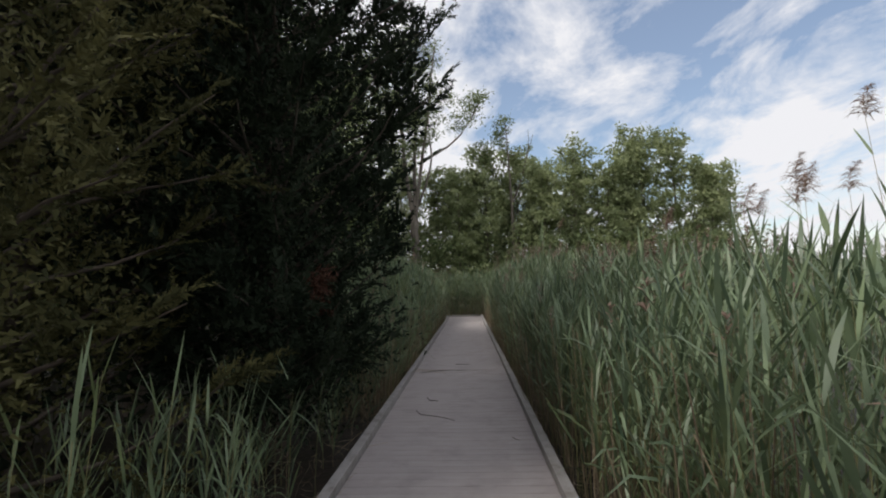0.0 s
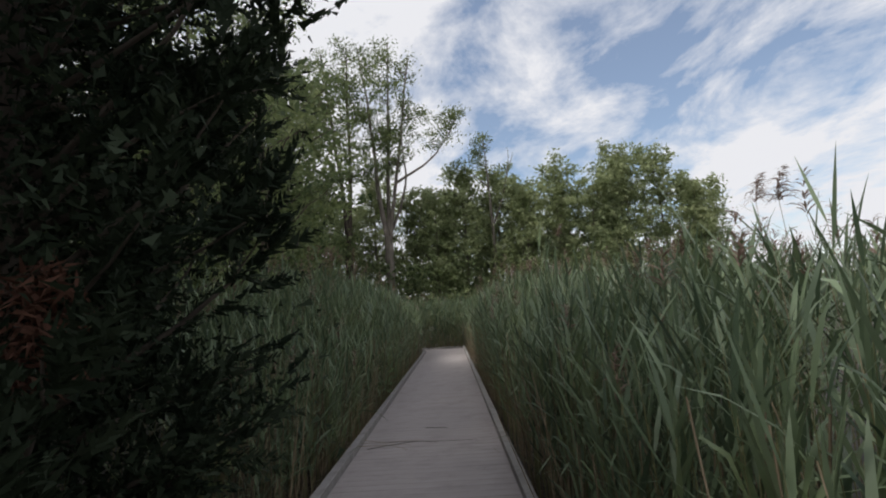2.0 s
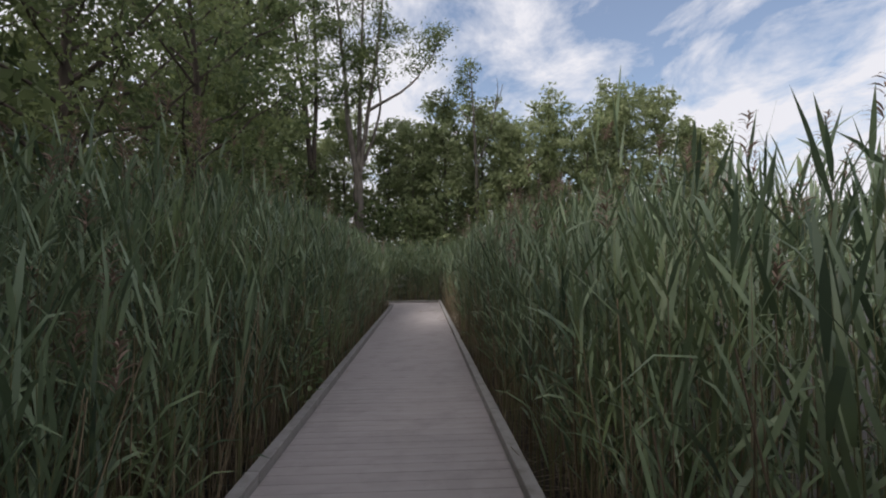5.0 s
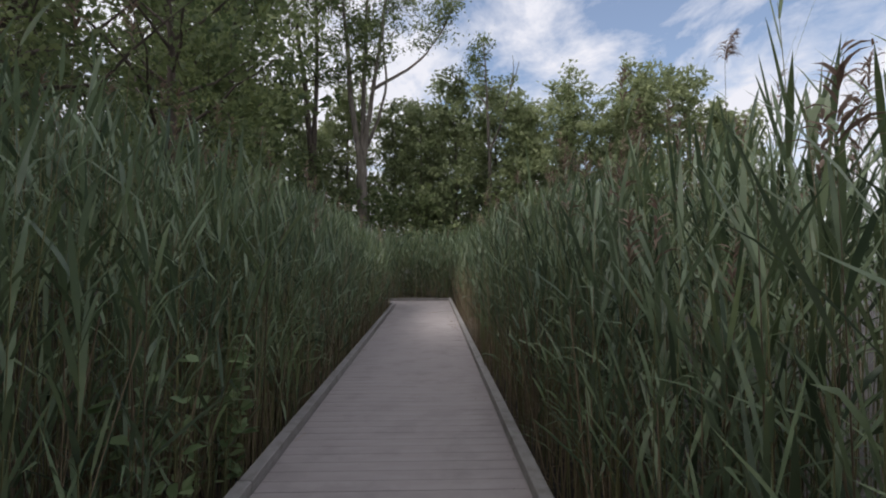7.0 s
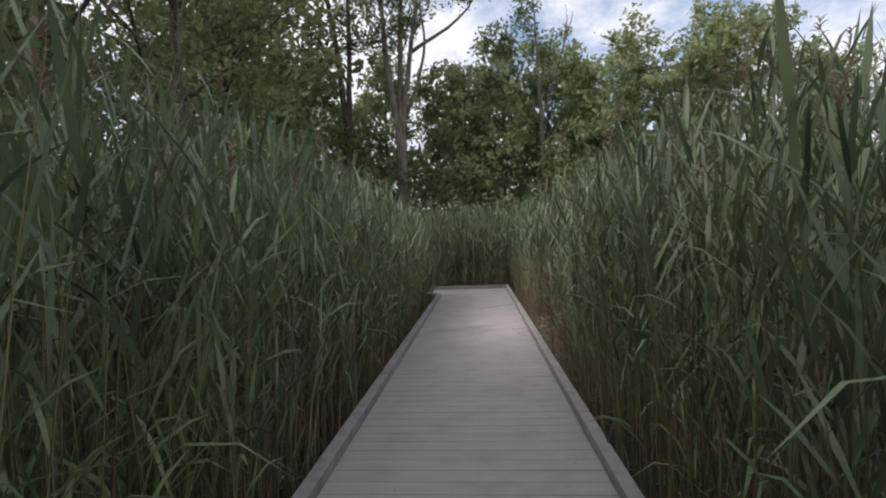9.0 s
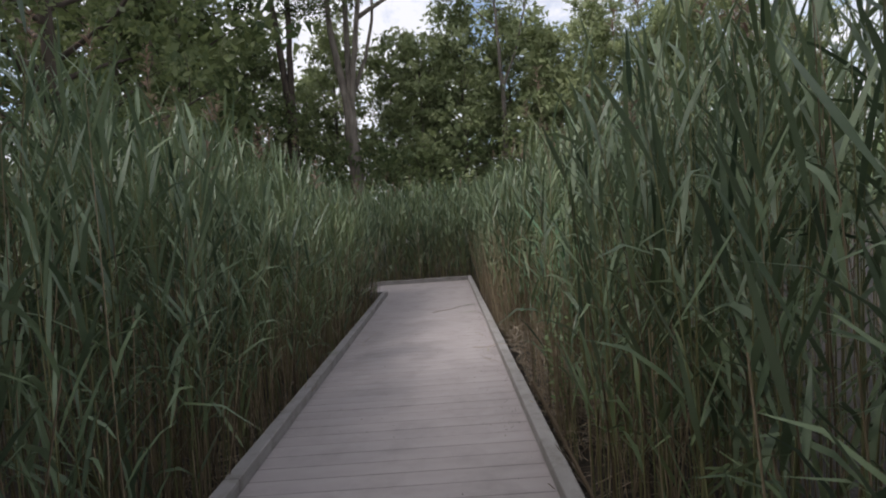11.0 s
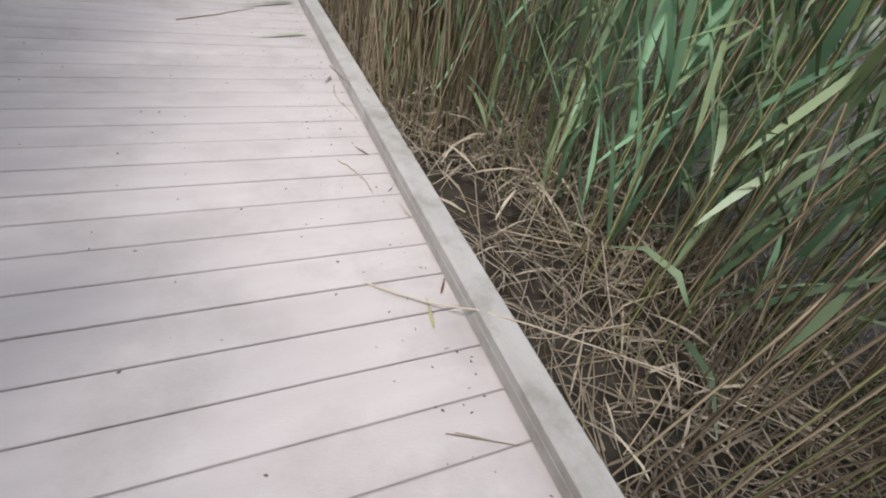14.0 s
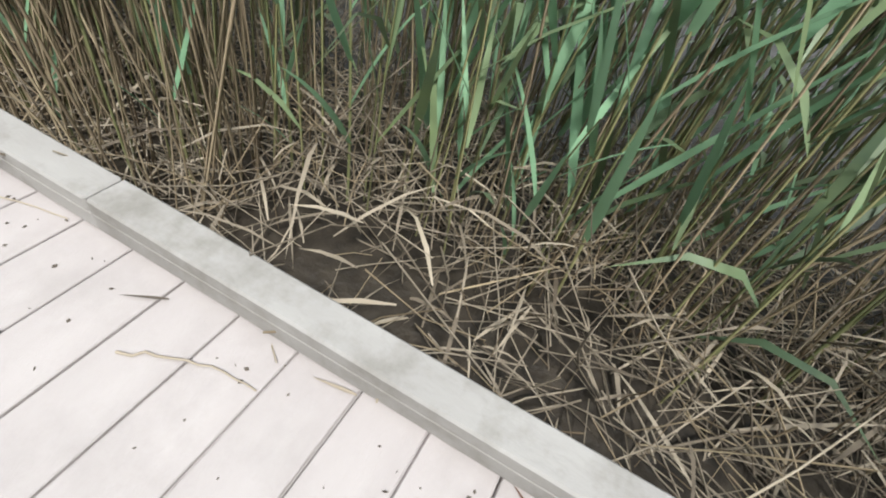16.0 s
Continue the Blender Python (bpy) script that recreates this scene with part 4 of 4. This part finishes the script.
G_TALL = "tall green reed with stiff pointed leaves"
for i, (x, y, h, le, az, n, low, size) in enumerate((
        (2.10, 3.50, 2.35, 0.03, 60, 9, 0.5, 0.8), (2.17, 3.62, 2.25, 0.04, 20, 9, 0.5, 0.8), (2.24, 3.55, 2.2, 0.03, 120, 9, 0.5, 0.75), (2.36, 3.34, 2.3, 0.03, 40, 9, 0.5, 0.8), (2.44, 3.42, 2.25, 0.04, 0, 9, 0.5, 0.8),
        (2.75, 1.7, 2.15, 0.03, 150, 9, 0.45, 1.0), (3.0, 7.6, 3.05, 0.05, 180, 10, 0.4, 1.2), (3.2, 8.7, 3.2, 0.04, 160, 10, 0.4, 1.2),
        (3.35, 9.0, 2.8, 0.04, 140, 10, 0.35, 1.15), (2.25, 10.9, 2.3, 0.06, 190, 9, 0.3, 1.2), (-0.6, -1.7, 1.35, 0.06, 60, 7, 0.3, 0.85),
        (-0.85, -2.0, 1.4, 0.05, 100, 7, 0.3, 0.85), (-1.2, -1.5, 1.45, 0.08, 20, 7, 0.3, 0.85))):
    single_reed(x, y, h, le, az, n, low, 300 + i, G_TALL, size, leaves=STIFF)
for i, (x, y, h, le, az, n, low, size) in enumerate((
        (2.5, 17.18, 0.62, 0.25, 190, 7, 0.1, 0.85), (2.62, 17.05, 0.95, 0.15, 230, 7, 0.15, 0.95), (2.9, 16.75, 1.3, 0.18, 250, 8, 0.15, 1.05),
        (3.1, 17.3, 1.6, 0.1, 240, 9, 0.15, 1.1), (2.65, 16.35, 1.2, 0.2, 260, 8, 0.2, 1.0), (2.3, 18.05, 1.5, 0.06, 200, 8, 0.15, 0.8),
        (2.05, 18.35, 0.6, 0.1, 180, 6, 0.1, 0.6), (2.75, 17.7, 1.9, 0.08, 220, 9, 0.15, 1.0), (3.0, 15.7, 1.7, 0.12, 250, 9, 0.2, 1.1),
        (2.45, 16.95, 0.7, 0.3, 210, 7, 0.05, 0.8), (2.75, 16.5, 1.0, 0.25, 240, 8, 0.1, 1.0), (3.3, 16.6, 1.5, 0.2, 250, 9, 0.1, 1.1), (3.4, 17.5, 1.8, 0.12, 230, 9, 0.1, 1.1),
        (2.85, 17.25, 1.1, 0.2, 235, 8, 0.08, 1.0), (2.4, 17.75, 0.9, 0.12, 200, 7, 0.1, 0.7), (2.15, 17.95, 1.1, 0.08, 200, 7, 0.1, 0.7), (2.6, 18.4, 1.6, 0.06, 210, 8, 0.15, 0.9),
        (2.55, 16.85, 1.3, 0.14, 200, 8, 0.08, 1.35), (2.72, 16.68, 1.5, 0.12, 260, 8, 0.1, 1.4), (2.62, 17.02, 1.15, 0.2, 180, 8, 0.05, 1.3), (2.95, 17.0, 1.7, 0.1, 230, 9, 0.1, 1.4), (3.15, 16.4, 1.6, 0.12, 250, 9, 0.1, 1.4),
        (2.42, 16.75, 1.5, 0.06, 150, 9, 0.15, 1.2), (2.5, 16.55, 1.7, 0.08, 120, 9, 0.2, 1.3), (2.38, 17.5, 1.4, 0.08, 170, 9, 0.15, 1.1), (2.7, 17.4, 1.5, 0.05, 200, 9, 0.1, 1.3),
        (2.8, 16.9, 1.8, 0.05, 130, 10, 0.15, 1.3), (2.55, 17.3, 1.2, 0.1, 220, 8, 0.1, 1.1))):
    single_reed(x, y, h, le, az, n, low, 330 + i, "young teal-green reed leaning over dead stalks", size, leaves=YOUNG)
for i, (x, y, h, le, az) in enumerate(((4.5, -0.25, 3.2, 0.05, 120), (4.1, 0.2, 2.65, 0.05, 60), (4.5, 0.75, 2.9, 0.06, 90), (4.3, 0.5, 2.6, 0.04, 100), (4.9, 0.7, 2.75, 0.04, 70), (3.7, 0.4, 2.5, 0.04, 80),
                                      (4.4, 1.4, 2.6, 0.03, 80), (3.8, 10.4, 3.6, 0.04, 60), (4.2, 3.4, 2.75, 0.04, 90), (3.9, 2.6, 2.6, 0.05, 100))):
    single_reed(x, y, h, le, az, 3, 0.4, 360 + i, "slender old reed topped by a drooping tan plume", 0.8, True)


def weed(name, x, y, height, spread, stems, pairs, leaf, seed, label, mat, aspect=0.42):
    """A leafy herb or bush: thin stems with leaves up their length."""
    rng = np.random.default_rng(seed)
    wood, green = Soup(), Soup()
    for _ in range(stems):
        a = rng.uniform(0, 2 * np.pi)
        br, rr = limb(rng, (rng.normal(0, 0.05), rng.normal(0, 0.05), 0), (math.cos(a) * spread, math.sin(a) * spread, 1.0), height * rng.uniform(0.65, 1.05), 0.004, 0.0015, 6, 0.09, 0.02)
        tubes(wood, br[None], rr[None], 4, [0.4], 0)
        for q in range(pairs):
            u = min(4.999, 5 * (0.3 + 0.7 * (q + rng.uniform(0, 1)) / pairs))
            c = br[int(u)] + (br[int(u) + 1] - br[int(u)]) * (u - int(u))
            for side in (0, 1):
                t = rng.uniform(0, 2 * np.pi)
                d = norm(np.array([math.cos(t), math.sin(t), rng.uniform(-0.1, 0.7)]))
                w = norm(np.cross(d, np.array([0, 0, 1.0]) + rng.normal(0, 0.35, 3))) * leaf * aspect / 2 * rng.uniform(0.7, 1.2)
                l = leaf * rng.uniform(0.6, 1.25)
                n_up = norm(np.cross(w, d)) * l * 0.06
                v = np.array([c, c + d * l * 0.35 + w + n_up, c + d * l * 0.75 + w * 0.7 + n_up, c + d * l, c + d * l * 0.75 - w * 0.7 + n_up, c + d * l * 0.35 - w + n_up])
                green.add(v, rng.uniform(0, 1), quads=[(0, 1, 2, 3), (0, 3, 4, 5)])
    root = new(name)
    root.matrix_basis = pose(x, y, GROUND_Z)
    part("stem", wood.mesh("stem", [M_STEM]), root, Matrix())
    part("leaves", green.mesh("leaves", [mat]), root, Matrix())
    return tagged(root, label, "plant")


weed("leafy_weed", 2.06, 14.95, 1.12, 0.2, 10, 11, 0.06, 401, "pale green leafy weed among dead stalks", M_SHRUB)
weed("leafy_weed", 2.35, 14.55, 0.85, 0.35, 14, 10, 0.06, 402, "low green leafy weed at the reeds' foot", M_SHRUB)
weed("leafy_weed", 2.85, 14.25, 0.75, 0.35, 11, 9, 0.06, 403, "low green leafy weed among reed stems", M_SHRUB)
weed("leafy_weed", -0.14, 9.1, 1.3, 0.2, 8, 7, 0.11, 404, "broad-leaved green weed poking out of the reeds", M_SHRUB, 0.6)
weed("leafy_weed", -0.24, 8.55, 1.3, 0.25, 8, 7, 0.11, 405, "broad-leaved green weed at the reeds' edge", M_SHRUB, 0.6)
weed("leafy_bush", -0.85, 3.0, 1.5, 0.32, 22, 14, 0.055, 406, "dark small-leaved bush beside the cedar", M_LEAF, 0.55)
weed("leafy_bush", 1.2, 29.0, 3.6, 0.4, 40, 16, 0.22, 407, "yellowish green bush behind the reeds", M_LEAF, 0.55)
weed("leafy_bush", -2.6, 30.5, 3.4, 0.4, 40, 16, 0.22, 408, "yellowish green bush by the wood", M_LEAF, 0.55)


def dead_spray():
    """A withered reddish branch low in the cedar."""
    rng = np.random.default_rng(45)
    s = Soup()
    c = np.stack((rng.normal(0, 0.07, 26), rng.normal(0, 0.07, 26), rng.uniform(-0.32, 0.25, 26)), -1)
    leaf_cloud(s, c, np.full(26, 0.05), 20, 0.09, rng, aspect=0.22, coarse=True)
    ob = new("withered_branch", s.mesh("withered_branch", [M_DEAD]))
    ob.matrix_basis = pose(-0.5, 0.9, 1.62)
    tagged(ob, "withered reddish-brown cedar branch hanging in the tree", "branch")


dead_spray()


def dry_stalk(points, r, seed, label, mat):
    rng = np.random.default_rng(seed)
    p = np.array(points, float)
    k = np.linspace(0, len(p) - 1, 12)
    path = np.stack([np.interp(k, np.arange(len(p)), p[:, i]) for i in range(3)], -1)
    path[:, :2] += rng.normal(0, 0.003, (12, 2))
    s = Soup()
    tubes(s, path[None], np.linspace(r, r * 0.5, 12)[None], 5, [rng.uniform(0.6, 1)], 0)
    return tagged(new("dry_stalk", s.mesh("dry_stalk", [mat], smooth=True)), label, "dead stalk", "dry stalks on the boardwalk")


dry_stalk([(1.46, 16.71, 0.004), (1.62, 16.56, 0.03), (1.72, 16.45, 0.099), (2.05, 16.2, 0.10), (2.4, 15.95, 0.03), (2.7, 15.75, -0.1)], 0.0032, 1, "long pale dry stalk lying across the curb", M_STRAW)
dry_stalk([(1.53, 17.4, 0.004), (1.57, 17.32, 0.006), (1.6, 17.24, 0.006), (1.605, 17.15, 0.004)], 0.003, 2, "short curved dry stalk on the deck", M_STRAW)
dry_stalk([(1.655, 18.1, 0.004), (1.645, 17.95, 0.005), (1.69, 17.75, 0.004)], 0.0028, 3, "thin dry stalk on the deck by the curb", M_STRAW)
dry_stalk([(0.2, 17.0, 0.004), (0.14, 17.25, 0.005), (0.2, 17.5, 0.005), (0.24, 17.85, 0.004)], 0.003, 4, "pale broken dry stalk on the deck", M_STRAW)
dry_stalk([(0.42, 17.3, 0.004), (0.37, 17.55, 0.005), (0.36, 17.75, 0.004)], 0.002, 5, "thin dry stalk on the deck", M_STRAW)
dry_stalk([(0.95, 18.95, 0.004), (1.2, 19.1, 0.006), (1.4, 19.25, 0.004)], 0.004, 6, "brown dry reed piece on the deck", M_STRAW)
dry_stalk([(0.3, 5.3, 0.004), (0.7, 5.25, 0.008), (1.1, 5.2, 0.006), (1.45, 5.22, 0.004)], 0.003, 7, "dark broken stalk lying across the deck", M_BARK_DARK)
dry_stalk([(-0.1, 4.8, 0.1), (0.15, 5.05, 0.03), (0.35, 5.15, 0.005), (0.6, 4.9, 0.005)], 0.004, 8, "dry stalk fallen over the curb", M_STRAW)
dry_stalk([(-0.15, 4.95, 0.1), (0.1, 5.2, 0.03), (0.4, 5.3, 0.006), (0.75, 5.35, 0.004)], 0.003, 21, "dry grey stalk fallen over the curb", M_STRAW)
dry_stalk([(0.1, 5.02, 0.004), (0.35, 5.12, 0.012), (0.7, 5.28, 0.006), (0.95, 5.18, 0.004)], 0.004, 22, "dark dry stalk on the deck", M_BARK_DARK)
dry_stalk([(0.0, 5.3, 0.05), (0.3, 5.22, 0.01), (0.62, 5.1, 0.006)], 0.003, 23, "dry stalk lying on the deck", M_STRAW)
dry_stalk([(0.42, 2.95, 0.004), (0.47, 2.75, 0.008), (0.6, 2.72, 0.004)], 0.008, 9, "dark twig lying on the deck", M_BARK_DARK)
dry_stalk([(0.34, 2.2, 0.004), (0.4, 2.0, 0.008), (0.7, 1.85, 0.006), (0.85, 1.7, 0.004)], 0.006, 10, "dark bent twig lying on the deck", M_BARK_DARK)
dry_stalk([(0.75, 6.0, 0.004), (1.05, 5.95, 0.006)], 0.005, 11, "dark short stalk on the deck", M_BARK_DARK)


def fallen_leaf(x, y, z, rz, size, mat, label, seed):
    r = random.Random(seed)
    me = leaf_mesh(r, 0.3 * size, 0.03 * size, 0.03, 0.02, 0.2)
    me.materials.clear()
    me.materials.append(mat)
    ob = new("fallen_leaf", me)
    ob.matrix_basis = pose(x, y, z, 0, 0, rz)
    return tagged(ob, label, "leaf", "fallen leaves on the boardwalk")


fallen_leaf(1.66, 19.42, 0.008, 205, 1.3, M_REED, "green reed leaf lying on the deck", 1)
fallen_leaf(1.64, 18.8, 0.008, 195, 1.0, M_REED, "green reed leaf lying by the curb", 2)
fallen_leaf(1.67, 18.2, 0.006, 240, 0.35, M_BARK_DARK, "small brown withered leaf by the curb", 3)
fallen_leaf(1.66, 17.42, 0.006, 120, 0.3, M_BARK_DARK, "small brown withered leaf by the curb", 4)
fallen_leaf(1.67, 16.62, 0.006, 60, 0.25, M_DEAD, "small reddish withered leaf by the curb", 5)
fallen_leaf(1.60, 16.5, 0.006, 80, 0.4, M_STEM, "small yellowish leaf on the deck", 6)
fallen_leaf(1.695, 17.0, 0.008, 100, 0.3, M_STRAW, "pale curled dead leaf against the curb", 7)
fallen_leaf(1.70, 16.96, 0.012, 20, 0.25, M_STRAW, "pale curled dead leaf against the curb", 8)


def deck_crumbs():
    """Bits of bark, seed and dry leaf strewn over the deck."""
    rng = np.random.default_rng(91)
    s = Soup()
    n = 420
    y = np.concatenate((rng.uniform(0.5, 22.5, 170), rng.uniform(14.5, 19.5, 250)))
    x = np.where(rng.uniform(0, 1, n) < 0.55, DECK_W - np.abs(rng.normal(0, 0.16, n)) - 0.01, rng.uniform(0.03, DECK_W - 0.03, n))
    c = np.stack((np.clip(x, 0.02, DECK_W - 0.01), y, np.full(n, 0.0015)), -1)
    a = rng.uniform(0, 2 * np.pi, n)
    l = rng.uniform(0.002, 0.007, n)[:, None]
    d = np.stack((np.cos(a), np.sin(a), np.zeros(n)), -1) * l
    w = np.stack((-np.sin(a), np.cos(a), np.zeros(n)), -1) * l * rng.uniform(0.3, 0.8, n)[:, None]
    up = np.stack((np.zeros(n), np.zeros(n), l[:, 0] * 0.6), -1)
    v = np.stack((c - d, c - w, c + d, c + w, c + up), 1)
    b = np.arange(n)[:, None] * 5
    s.add(v, np.repeat(rng.uniform(0, 1, n), 5), tris=np.concatenate((b + [0, 1, 4], b + [1, 2, 4], b + [2, 3, 4], b + [3, 0, 4])))
    ob = new("deck_debris", s.mesh("deck_debris", [M_BARK_DARK]))
    tagged(ob, "small dark crumbs and seeds strewn on the deck", "debris", kind="stuff")


deck_crumbs()
